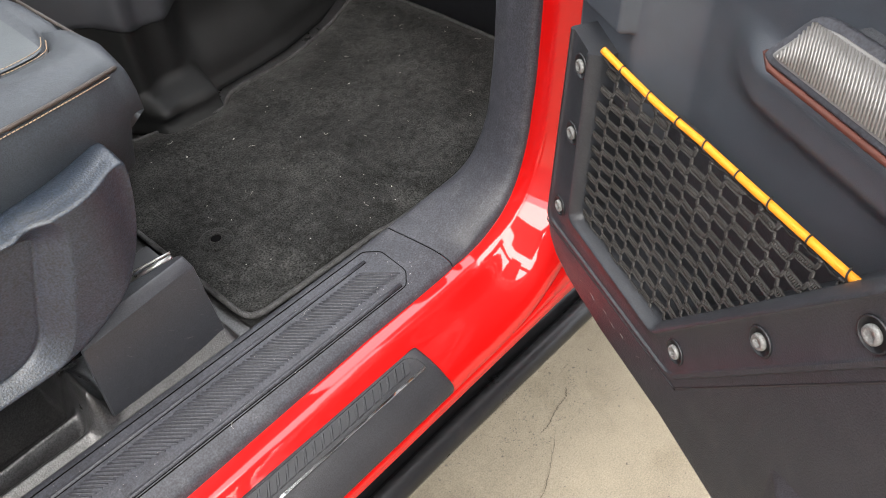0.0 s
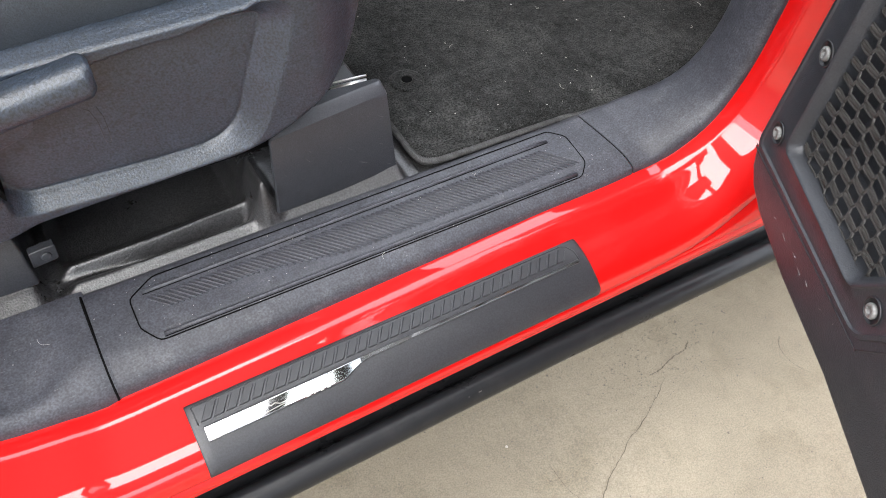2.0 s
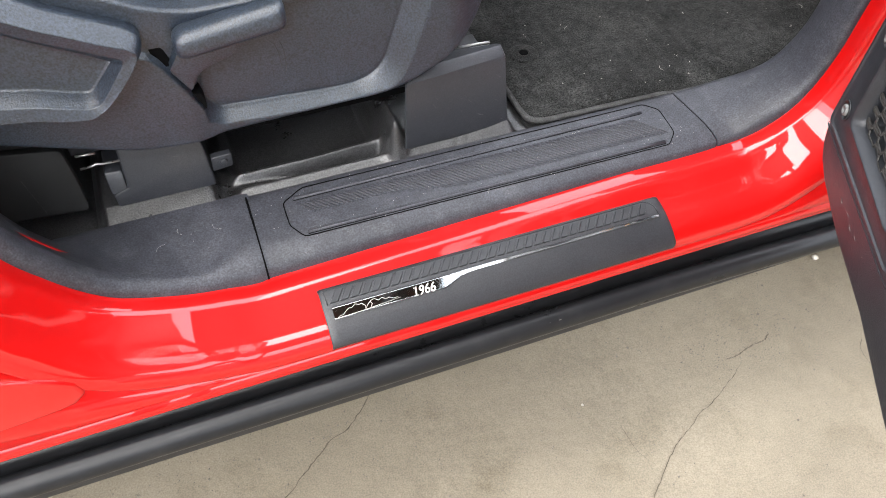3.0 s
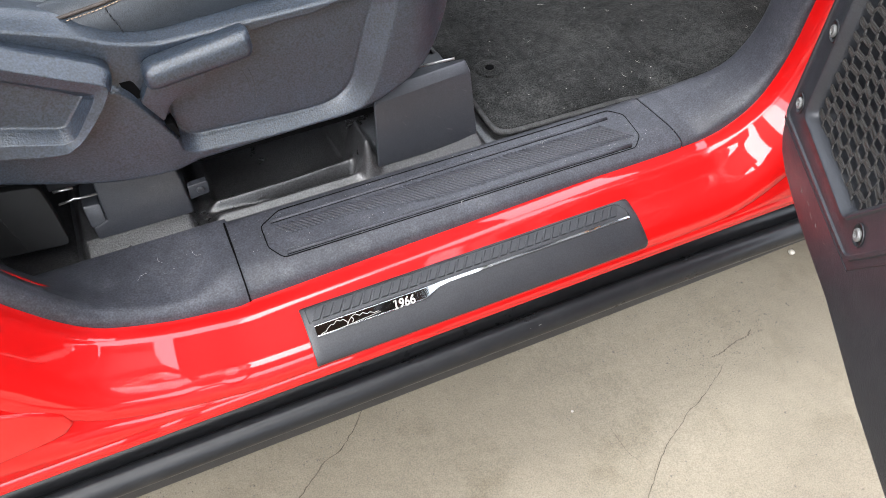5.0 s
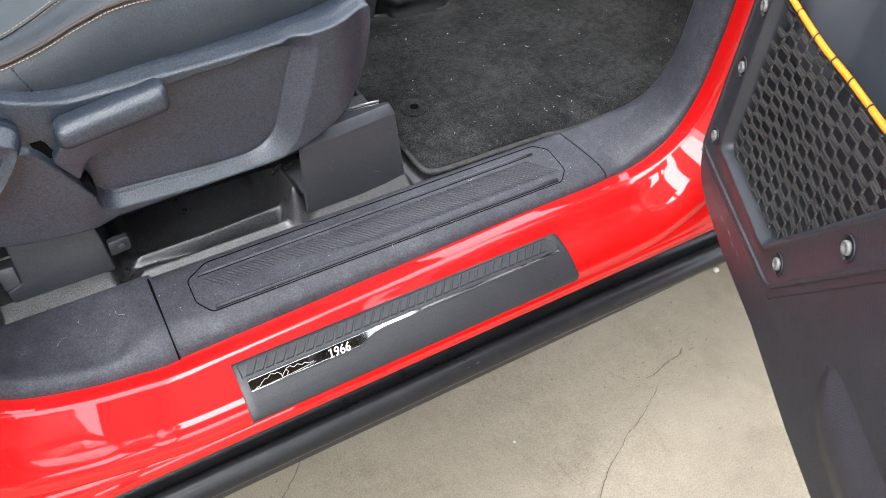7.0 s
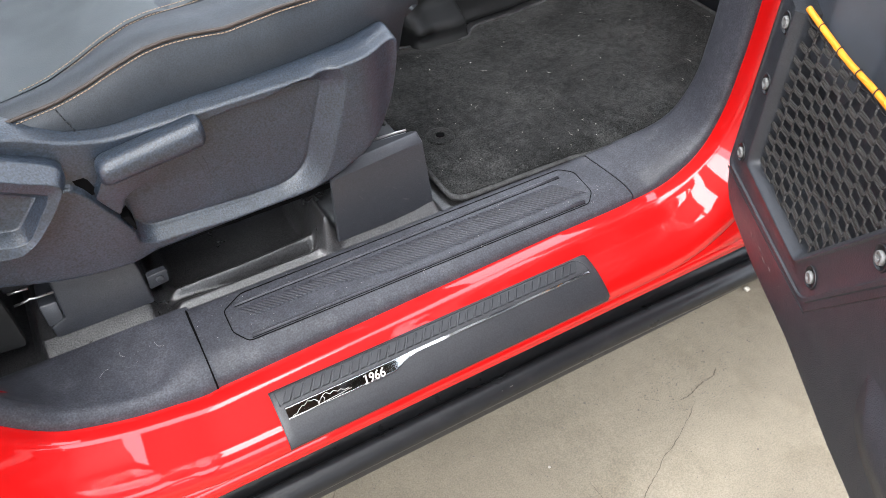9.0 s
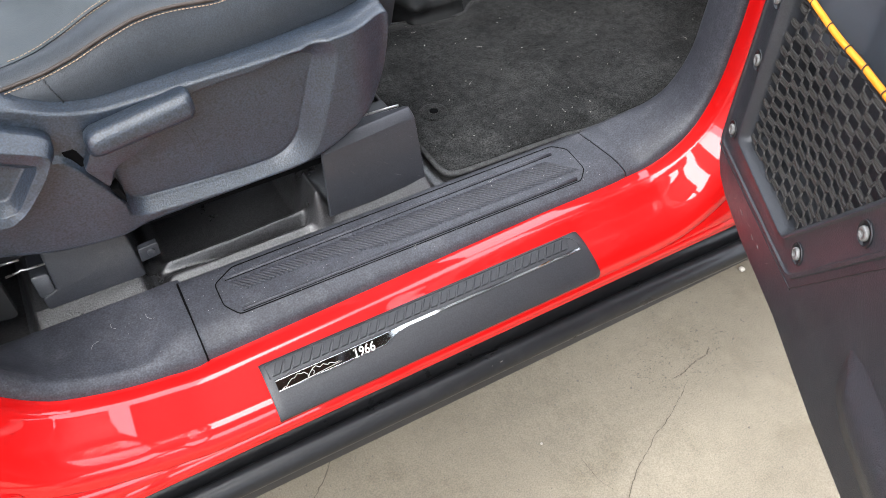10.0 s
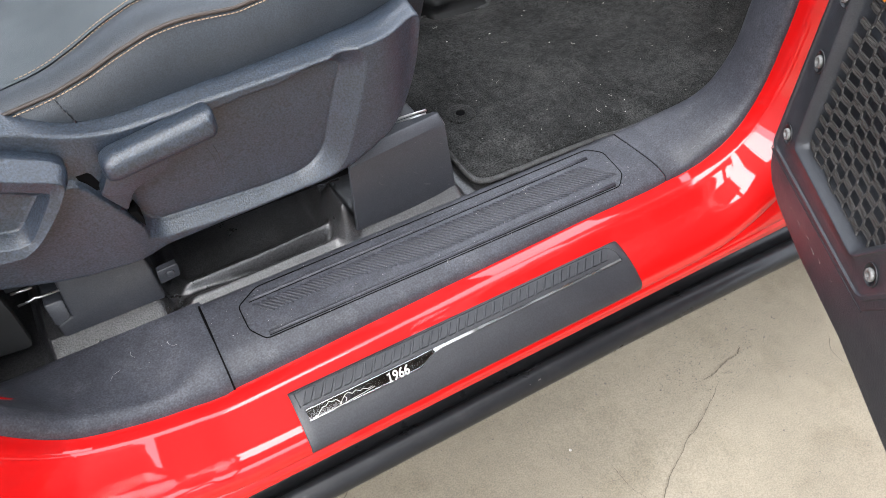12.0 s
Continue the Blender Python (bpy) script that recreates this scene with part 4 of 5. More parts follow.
welt = [seam_at(x) + Vector((0, -0.0005, 0.001)) for x in np.linspace(-0.36, 0.266, 110)]
front_welt = [Vector(p) for p in curve_through([(0.2675, 0.190, 0.8195), (0.2720, 0.200, 0.8185), (0.2770, 0.222, 0.8165), (0.2800, 0.250, 0.8140), (0.2810, 0.30, 0.8105), (0.2810, 0.50, 0.8060)], 24)]
part("welt", tube("welt", welt + front_welt, 0.0017, 6), PIPING, seat, "thin brown leather piping")


def stitches(name, path, step, r):
    line = curve_through([tuple(p) for p in path], 900)
    run = np.r_[0, np.cumsum(np.linalg.norm(np.diff(line, axis=0), axis=1))]
    bits, s = [], 0.0
    while s + step < run[-1]:
        a = [np.interp(s, run, line[:, k]) for k in range(3)]
        b = [np.interp(s + step * 0.72, run, line[:, k]) for k in range(3)]
        bits.append(tube_data([a, b], r, 5))
        s += step
    return mesh_of(name, *joined(bits))


part("stitching", stitches("stitching", [p + Vector((0, -0.0022, -0.0030)) for p in welt[::3]], 0.0034, 0.00046), THREAD, seat, "tan contrast stitching", "stuff")
inner_line = []
for x in np.linspace(-0.10, 0.255, 40):
    s = seam_at(x)
    iy = max(float(np.interp(x, INX, INY)), s.y + 0.03)
    inner_line.append(Vector((x, iy, s.z - 0.0080)))
part("welt", tube("welt", [p + Vector((0, 0, -0.0012)) for p in inner_line], 0.0016, 6), PIPING, seat)
part("stitching", stitches("stitching", [p + Vector((0, -0.0042, 0.0060)) for p in inner_line], 0.0036, 0.00042), THREAD, seat, "tan contrast stitching", "stuff")
part("stitching", stitches("stitching", [p + Vector((0, 0.0048, 0.0058)) for p in inner_line], 0.0036, 0.00042), THREAD, seat, "tan contrast stitching", "stuff")
part("stitching", stitches("stitching", [Vector((-0.078 + 0.010 * t, y, 0.802 - 0.028 * t)) for t, y in zip(np.linspace(0, 1, 5), (0.1380, 0.1352, 0.1334, 0.1334, 0.1346))], 0.0040, 0.0006), DARK, seat, "dark stitching", "stuff")

MARK = (0.0165, 0.704)
# seat rails and their covers
# profile of the flat front cover from its foot up: (left end, right end)
ends = [((0.134, 0.1225, 0.5645), (0.259, 0.1325, 0.5560)), ((0.1345, 0.1215, 0.5670), (0.2590, 0.1320, 0.5590)), ((0.1375, 0.1290, 0.6395), (0.2575, 0.1495, 0.6345)), ((0.1385, 0.1300, 0.6425), (0.2568, 0.1502, 0.6375)),
        ((0.1425, 0.1385, 0.6495), (0.2550, 0.1570, 0.6445)), ((0.1440, 0.1410, 0.6505), (0.2540, 0.1590, 0.6455)), ((0.1600, 0.1660, 0.6480), (0.2520, 0.1660, 0.6430)), ((0.1560, 0.1640, 0.5600), (0.2540, 0.1600, 0.5500))]
rows = []
for t in (0.0, 0.008, 0.03, 0.25, 0.5, 0.75, 0.97, 0.992, 1.0):
    ring = []
    for k, (a, b) in enumerate(ends):
        a, b = Vector(a), Vector(b)
        q = a.lerp(b, t)
        if t in (0.0, 1.0) and k < 6:
            q.y += 0.0022
        ring.append(tuple(q))
    rows.append(ring)
me = grid("rail_cover", rows, closed=True, caps=True)
me.set_sharp_from_angle(angle=radians(30))
part("rail_cover", me, COVER, seat, "flat dark plastic cover over the front rail foot")
rear_cover = [(-0.160, 0.5625), (-0.1615, 0.577), (-0.1465, 0.582), (-0.1455, 0.628), (-0.071, 0.640), (-0.0665, 0.600), (-0.0640, 0.5625)]
part("rail_cover", prism("rail_cover", rear_cover, lambda a, b, h: Vector((a, 0.141 - h + (b - 0.565) * 0.20, b)), -0.06, 0.002, 0.0025), COVER, seat)
part("cover_tab", prism("cover_tab", rounded([(-0.164, 0.5985), (-0.147, 0.5975), (-0.147, 0.5795), (-0.1625, 0.5775)], 0.002, 2), lambda a, b, h: Vector((a, 0.146 - h + (b - 0.5775) * 0.5, b)), -0.03, 0.004, 0.0015), COVER, seat)
for z0, y0 in ((0.632, 0.165), (0.622, 0.19)):
    part("rail", prism("rail", [(-0.186, z0), (0.160, z0 - 0.004), (0.160, z0 - 0.016), (-0.186, z0 - 0.012)], lambda a, b, h: Vector((a, y0 - h, b)), -0.012, 0.004, 0.001), DARK, seat)
part("rail_edge", tube("rail_edge", [(-0.181, 0.150, 0.6275), (-0.163, 0.150, 0.6270)], 0.0013, 6), STEEL, seat, "bright steel rail edge")
part("rail_edge", tube("rail_edge", [(-0.181, 0.150, 0.6115), (-0.170, 0.150, 0.6125), (-0.166, 0.150, 0.6140), (-0.162, 0.150, 0.6125), (-0.145, 0.150, 0.6120)], 0.0012, 6), STEEL, seat, "bright steel rail edge")
flap = [(-0.34, 0.66), (-0.190, 0.640), (-0.186, 0.610), (-0.184, 0.575), (-0.30, 0.585), (-0.34, 0.60)]
carpet_flap = part("carpet_flap", prism("carpet_flap", rounded(flap, 0.006, 3), lambda a, b, h: Vector((a, 0.150 - h - (0.64 - b) * 0.25, b)), -0.006, 0.002, 0.002), CONSOLE, seat, "black carpet flap beside the rail")
part("stitching", stitches("stitching", [Vector((-0.231 + 0.010 * t, 0.1475 - (0.02 + 0.04 * t) * 0.25 - 0.0004, 0.620 - 0.04 * t)) for t in np.linspace(0, 1, 8)], 0.0040, 0.0004), FUZZ, carpet_flap, "", "stuff")
part("moulded_mark", tube("moulded_mark", [(MARK[0] + a, shield_y(MARK[0] + a, MARK[1] + b) + 0.0005, MARK[1] + b) for a, b in ((-0.004, 0.016), (0.0, 0.012), (0.003, 0.0), (0.0035, -0.016), (0.0045, -0.020), (0.0075, -0.020), (0.008, -0.012), (0.0075, 0.004), (0.005, 0.014))], 0.0007, 6), COVER, seat)
for za, dz, rr in ((0.611, 0.0085, 0.0032), (0.6185, 0.0075, 0.0014)):
    part("rail_edge", tube("rail_edge", [(0.205, 0.209, za - 0.006), (0.218, 0.205, za), (0.240, 0.199, za + dz * 0.55), (0.258, 0.193, za + dz)], rr, 8), STEEL, seat, "bright steel rail edge")
part("rail_end", prism("rail_end", [(0.12, 0.590), (0.258, 0.605), (0.258, 0.590), (0.12, 0.575)], lambda a, b, h: Vector((a, 0.212 - h, b)), -0.03, 0.0, 0.001), DARK, seat)
part("rail_foot", prism("rail_foot", rounded([(-0.064, 0.5745), (-0.0435, 0.577), (-0.0425, 0.5935), (-0.063, 0.592)], 0.002, 2), lambda a, b, h: Vector((a, 0.150 - h, b)), -0.003, 0.004, 0.001), COVER, seat)
part("rail_bolt", prism("rail_bolt", [(-0.0515 + 0.0042 * math.cos(a), 0.5845 + 0.0042 * math.sin(a)) for a in np.linspace(0, 2 * math.pi, 16, endpoint=False)], lambda a, b, h: Vector((a, 0.147 - h, b)), -0.002, 0.003, 0.0012), COVER, seat)
# added strip stands in for the dark shade between shield and floor well
part("shade_strip", prism("shade_strip", [(-0.070, 0.645), (0.155, 0.640), (0.155, 0.606), (-0.040, 0.604), (-0.070, 0.610)], lambda a, b, h: Vector((a, 0.166 - h, b)), -0.006, 0.002, 0.001), VOID, seat, "near-black strip added for the shaded gap below the seat")
part("seat_pan", prism("seat_pan", [(-0.35, 0.665), (0.17, 0.665), (0.19, 0.74), (-0.35, 0.76)], lambda a, b, h: Vector((a, 0.155 + h, b)), 0.0, 0.40), DARK, seat)
part("rail_leg", prism("rail_leg", [(-0.16, 0.54), (-0.07, 0.54), (-0.07, 0.67), (-0.16, 0.67)], lambda a, b, h: Vector((a, 0.19 + h, b)), 0.0, 0.03), DARK, seat)

# ---- floor mat ----
MAT = [(0.283, 0.150), (0.286, 0.134), (0.300, 0.1265), (0.34, 0.1245), (0.40, 0.1235), (0.455, 0.1230), (0.475, 0.1180), (0.54, 0.1180), (0.585, 0.120), (0.612, 0.121), (0.64, 0.119), (0.70, 0.118), (0.78, 0.120), (0.836, 0.122), (0.846, 0.20),
       (0.848, 0.38), (0.848, 0.50), (0.842, 0.547), (0.823, 0.543), (0.742, 0.511), (0.653, 0.486), (0.60, 0.480), (0.545, 0.4775), (0.524, 0.476), (0.510, 0.466), (0.495, 0.451), (0.478, 0.4525), (0.42, 0.468), (0.36, 0.482), (0.30, 0.486), (0.285, 0.46), (0.283, 0.30)]


def mat_z(x, y):
    return 0.5555 + (0.10 * (x - 0.73) if x > 0.73 else 0.0) + 0.0015 * noise.noise((x * 9, y * 9, 1.0))


mat_line = rounded(MAT, 0.012, 3)
floor_mat = thing("floor_mat", (0.55, 0.3, 0.553), "charcoal carpet floor mat with bound edge, specked with lint", "floor mat")
bm = bmesh.new()
face = bm.faces.new([bm.verts.new((x, y, 0.556)) for x, y in mat_line])
bmesh.ops.triangulate(bm, faces=[face])
for _ in range(3):
    long_edges = [e for e in bm.edges if e.calc_length() > 0.03]
    bmesh.ops.subdivide_edges(bm, edges=long_edges, cuts=1)
    bmesh.ops.triangulate(bm, faces=bm.faces[:])
for v in bm.verts:
    v.co.z = mat_z(v.co.x, v.co.y)
bmesh.ops.recalc_face_normals(bm, faces=bm.faces)
me = bpy.data.meshes.new("carpet")
bm.to_mesh(me)
bm.free()
me.polygons.foreach_set("use_smooth", [True] * len(me.polygons))
if me.polygons[0].normal.z < 0:
    me.flip_normals()
solid(part("carpet", me, CARPET, floor_mat), 0.007)
part("binding", tube("binding", [(x, y, mat_z(x, y) - 0.0008) for x, y in mat_line], 0.0030, 8, True), BINDING, floor_mat, "corded edge binding")
plug = [[(0.332 + r * math.cos(a), 0.248 + r * math.sin(a), 0.5568 + h) for a in np.linspace(0, 2 * math.pi, 36, endpoint=False)] for r, h in ((0.0195, -0.003), (0.0185, -0.0002), (0.016, 0.0004), (0.0095, 0.0002), (0.0080, 0.0010), (0.0060, 0.0010), (0.0052, -0.002), (0.001, -0.002))]
grommet = part("grommet", grid("grommet", plug, closed=True, caps=True), CARPET, floor_mat, "round black fixing grommet")
# black disc over the recess paints the shade of the grommet's opening
part("hole_shade", prism("hole_shade", [(0.332 + 0.0058 * math.cos(a), 0.248 + 0.0058 * math.sin(a)) for a in np.linspace(0, 2 * math.pi, 24, endpoint=False)], lambda a, b, h: Vector((a, b, h)), 0.5560, 0.5576), VOID, grommet)

# whipped thread round the bound edge
whip = []
line = curve_through([(x, y) for x, y in mat_line] + [mat_line[0]], 1000)
for k in range(0, 999):
    (x, y), (x2, y2) = line[k], line[k + 1]
    if y > 0.30 and x < 0.42:
        continue
    tx, ty = (x2 - x) / math.hypot(x2 - x, y2 - y), (y2 - y) / math.hypot(x2 - x, y2 - y)
    z = mat_z(x, y) - 0.0008
    whip.append(tube_data([(x - ty * 0.0032 * math.cos(a) + tx * 0.0010 * a, y + tx * 0.0032 * math.cos(a) + ty * 0.0010 * a, z + 0.0032 * math.sin(a)) for a in (0.1, 0.9, 1.6, 2.3, 3.0)], 0.0006, 4))
part("edge_whipping", mesh_of("edge_whipping", *joined(whip)), BINDING, floor_mat, "", "stuff")

# upright pile tufts, crumbs
tufts = []
q = random.Random(11)
while len(tufts) < 9000:
    x, y = q.uniform(0.285, 0.88), q.uniform(0.125, 0.54)
    if inside(MAT, x, y) < 0.006:
        continue
    z, hgt, s = mat_z(x, y), q.uniform(0.0008, 0.0026), q.uniform(0.0005, 0.0010)
    ax, ay = q.uniform(-0.003, 0.003), q.uniform(-0.003, 0.003)
    c = q.uniform(0, 6.28)
    vs = [(x + s * math.cos(c + k * 2.094), y + s * math.sin(c + k * 2.094), z - 0.001) for k in range(3)] + [(x + ax, y + ay, z + hgt)]
    tufts.append((vs, [(0, 1, 3), (1, 2, 3), (2, 0, 3)]))
tagged(part("pile_fuzz", mesh_of("pile_fuzz", *joined(tufts), False), FUZZ, floor_mat), kind="stuff")
crumbs = [(0.515, 0.321, 0.0009), (0.497, 0.456, 0.0010)]
flecks = []
while len(flecks) < 80:
    x, y = q.uniform(0.29, 0.87), q.uniform(0.13, 0.53)
    if inside(MAT, x, y) < 0.008:
        continue
    if len(flecks) < 2:
        x, y, s = crumbs[len(flecks)]
        z = mat_z(x, y) + 0.002
    else:
        s, z = q.uniform(0.0002, 0.0005) * (1.8 if q.random() < 0.08 else 1), mat_z(x, y) + 0.0022
    a = q.uniform(0, 6.28)
    e = q.uniform(1.0, 3.2)
    d, w = Vector((math.cos(a), math.sin(a), 0)), Vector((-math.sin(a), math.cos(a), 0))
    o = Vector((x, y, z))
    flecks.append(([o + d * s * e, o + w * s, o - d * s * e, o - w * s, o + Vector((0, 0, s))], [(0, 1, 4), (1, 2, 4), (2, 3, 4), (3, 0, 4)]))
tagged(part("lint", mesh_of("lint", *joined(flecks), False), LINT, None), "tiny pale lint flecks and crumbs on the mat", "lint", kind="stuff")
hairs = []
while len(hairs) < 16:
    x, y = q.uniform(0.29, 0.87), q.uniform(0.13, 0.50)
    if inside(MAT, x, y) < 0.01:
        continue
    an, ln, bend = q.uniform(0, 6.28), q.uniform(0.003, 0.010), q.uniform(-0.003, 0.003)
    hairs.append(tube_data([(x + math.cos(an) * ln * (t - 0.5) - math.sin(an) * bend * math.sin(3.14 * t), y + math.sin(an) * ln * (t - 0.5) + math.cos(an) * bend * math.sin(3.14 * t), mat_z(x, y) + 0.0028) for t in np.linspace(0, 1, 6)], 0.0001, 4))
tagged(part("hair", mesh_of("hair", *joined(hairs)), LINT, None), "short pale hairs lying on the floor mat", "hair", kind="stuff")
# hairs and dust on the sill
hairs = []
for hx, hy, ln, an, bend in ((-0.075, 0.085, 0.012, 2.2, 0.003), (0.325, 0.091, 0.010, 0.3, 0.002), (-0.13, 0.075, 0.012, 0.6, 0.002), (-0.11, 0.09, 0.009, 1.9, 0.002), (0.52, 0.07, 0.004, 0.2, 0.0), (0.2, 0.045, 0.008, 1.0, 0.002)):
    z = sill_z(max(0.05, hy)) + 0.0015 if hx > -0.05 else 0.5595
    hairs.append(tube_data([(hx + math.cos(an) * ln * (t - 0.5) - math.sin(an) * bend * math.sin(3.14 * t), hy + math.sin(an) * ln * (t - 0.5) + math.cos(an) * bend * math.sin(3.14 * t), z) for t in np.linspace(0, 1, 6)], 0.00006, 4))
for _ in range(240):
    x, y = q.uniform(-0.2, 0.58), q.uniform(0.045, 0.115)
    s = q.uniform(0.00015, 0.0004)
    z = sill_z(y) + 0.0004
    hairs.append(([(x - s, y, z), (x, y - s, z), (x + s, y, z), (x, y + s, z), (x, y, z + s)], [(0, 1, 4), (1, 2, 4), (2, 3, 4), (3, 0, 4)]))
tagged(part("dust", mesh_of("dust", *joined(hairs), False), LINT, None), "pale hairs and dust on the sill cover", "dust", kind="stuff")

# ---- centre console side ----
CONX = [0.20, 0.30, 0.36, 0.48, 0.52, 0.545, 0.60, 0.653, 0.742, 0.823, 0.90]
CONY = [0.50, 0.495, 0.488, 0.478, 0.484, 0.486, 0.490, 0.497, 0.522, 0.556, 0.60]
def console_y(x, z):
    """The console's side: a vertical rib, a hollow ahead of it, and a toe bulge at its foot."""
    t = (z - 0.548) / 0.36
    y0 = float(np.interp(x, CONX, CONY))
    ridge = 0.020 * math.exp(-((x - 0.418) / 0.020) ** 2) * smooth(0.05, 0.12, t)
    hollow = 0.035 * smooth(0.47, 0.53, x) * (1 - smooth(0.74, 0.84, x)) * smooth(0.05, 0.25, t)
    foot = 0.012 * (1 - smooth(0, 0.05, t))
    bulge = 0.052 * smooth(0.385, 0.415, x) * (1 - smooth(0.498, 0.508, x)) * (1 - smooth(0.085, 0.135, t))
    return y0 + 0.030 - foot - ridge - bulge + hollow + 0.02 * t


def seam_z(x):
    return float(np.interp(x, [0.30, 0.39, 0.437, 0.47, 0.53, 0.60], [0.715, 0.690, 0.672, 0.668, 0.665, 0.668]))


rows = [[(x, console_y(x, z), z) for z in np.linspace(0.548, 0.908, 60)] for x in np.linspace(0.0, 0.93, 220)]
console = solid(part("center_console", grid("center_console", rows), CONSOLE, car, "dark grey plastic centre console side"), 0.004, 1.0)
part("top_panel", prism("top_panel", [(0.0, 0.52), (0.93, 0.60), (0.93, 0.85), (0.0, 0.85)], lambda a, b, h: Vector((a, b, h)), 0.545, 0.905, 0.01), DARK, console)
rows = []
for x in np.linspace(0.0, 0.60, 120):
    z0 = seam_z(x)
    rows.append([(x, console_y(x, z0) + 0.002, z0)] + [(x, console_y(x, z) - 0.005 + 0.003 * (k == 0), z) for k, z in enumerate([z0 + 0.0006, z0 + 0.003] + list(np.linspace(z0 + 0.01, 0.905, 20)))])
part("upper_panel", grid("upper_panel", rows), TRIM, console, "grey plastic upper side panel")

# ---- open door ----
DO, DU, DN = Vector((0.507, -0.069, 0)), Vector((-0.492, -0.871, 0)).normalized(), Vector((-0.871, 0.492, 0)).normalized()


def dp(u, w, n):
    """A point of the door: u from the hinge side to the latch side, w up, n towards the cabin."""
    return DO + DU * u + DN * n + Vector((0, 0, w))



# outer skin and frame
door = part("door", prism("door", rounded([(-0.005, 0.628), (0.03, 0.615), (0.84, 0.625), (0.84, 1.12), (-0.005, 1.12)], 0.02, 4), dp, -0.122, -0.078), DARK, car, "open front door with dark plastic lining")
part("outer_skin", prism("outer_skin", rounded([(-0.03, 0.50), (0.86, 0.52), (0.86, 1.14), (-0.03, 1.14)], 0.03, 4), dp, -0.135, -0.12, 0.004), RED, door, "glossy red outer door skin")

# window frame and tinted pane above the lining
frame_line = rounded([(0.0, 1.10), (0.05, 1.45), (0.13, 1.85), (0.84, 1.80), (0.85, 1.10)], 0.04, 5)
rail_line = rounded([(0.275, 1.13), (0.275, 1.50), (0.31, 1.785), (0.795, 1.755), (0.80, 1.13)], 0.03, 5)
loops = [[tuple(dp(a, b, n)) for a, b in line_] for line_, n in ((frame_line, -0.075), (frame_line, -0.120), (rail_line, -0.120), (rail_line, -0.075), (frame_line, -0.075))]
part("window_frame", grid("window_frame", loops, closed=True), DARK, door, "black window frame")
part("window_pane", prism("window_pane", rail_line, dp, -0.100, -0.096), TINT, door, "clear tinted door glass").visible_shadow = False

NET = [(0.031, 0.840), (0.031, 0.676), (0.161, 0.678), (0.326, 0.896)]
RIM = [(-0.004, 0.850), (-0.017, 0.640), (0.199, 0.657), (0.392, 0.917)]


def walked(corners, r, per=14):
    """An outline with as many points on each side, and rounded corners."""
    out = []
    n = len(corners)
    for i in range(n):
        a, b, c = (np.array(corners[k % n], float) for k in (i, i + 1, i + 2))
        z = np.array(corners[i - 1], float)
        p = a + (b - a) / np.linalg.norm(b - a) * r
        q = b - (b - a) / np.linalg.norm(b - a) * r
        s = b + (c - b) / np.linalg.norm(c - b) * r
        for t in np.linspace(0, 1, per, endpoint=False):
            out.append(tuple(p + (q - p) * t))
        for t in np.linspace(0, 1, 6, endpoint=False):
            out.append(tuple((1 - t) ** 2 * q + 2 * t * (1 - t) * b + t * t * s))
    return out


def open_side(line):
    """The outline without its open top."""
    n = len(line) // 4
    return line[: 3 * n - 6]


outer, inner = open_side(walked(RIM, 0.010)), open_side(walked(NET, 0.008))
loops = []
for t, n in ((0.0, -0.020), (0.0, -0.0015), (0.010, 0.0010), (0.03, 0.0025), (0.10, 0.0026), (0.125, 0.0014), (0.14, 0.0008), (0.40, 0.0008), (0.79, 0.0008), (0.815, 0.0014), (0.84, 0.0026), (0.865, 0.0024), (0.90, 0.0008), (0.95, -0.0025), (0.99, -0.0055), (1.0, -0.0075), (1.0, -0.014), (1.0, -0.050)):
    loops.append([tuple(dp(a[0] + (b[0] - a[0]) * t, a[1] + (b[1] - a[1]) * t, n)) for a, b in zip(outer, inner)])
ring_me = grid("net_frame", loops)
bm = bmesh.new()
bm.from_mesh(ring_me)
bm.verts.ensure_lookup_table()
count = len(loops[0])
for k in (0, count - 1):
    bm.faces.new([bm.verts[i * count + k] for i in range(len(loops))])
bmesh.ops.recalc_face_normals(bm, faces=bm.faces)
bm.to_mesh(ring_me)
bm.free()
ring_me.set_sharp_from_angle(angle=radians(50))
part("net_frame", ring_me, DOORP, door, "dark plastic pocket frame with six exposed bolts")

# lower lining round the frame, with soft lower edge
LOW = [(-0.0215, 0.668), (-0.0195, 0.634), (-0.012, 0.618), (0.004, 0.606), (0.030, 0.600), (0.10, 0.598), (0.195, 0.6045), (0.225, 0.6035), (0.30, 0.601), (0.60, 0.612), (0.78, 0.63), (0.79, 0.98), (0.55, 0.955), (0.43, 0.930), (0.392, 0.938), (0.382, 0.922), (0.190, 0.670)]
low_line = LOW + [(0.0, 0.656)]
part("lower_lining", prism("lower_lining", low_line, dp, -0.065, 0.0005, 0.007, 5), DOORP, door, "scuffed dark plastic lower door lining")
groove_pts = [(-0.0165, 0.6385), (-0.0150, 0.6365), (-0.008, 0.6355), (0.10, 0.6440), (0.196, 0.6518), (0.2035, 0.6545), (0.210, 0.661), (0.275, 0.7485), (0.3965, 0.912)]
part("lining_groove", tube("lining_groove", [dp(u, w, 0.0006) for u, w in curve_through(groove_pts, 120)], 0.0007, 5), DARK, door)

# soft swelling in the lower lining
SWELL = rounded([(0.292, 0.704), (0.320, 0.712), (0.42, 0.708), (0.62, 0.72), (0.62, 0.624), (0.40, 0.630), (0.330, 0.636), (0.300, 0.655)], 0.020, 5)
rows = []
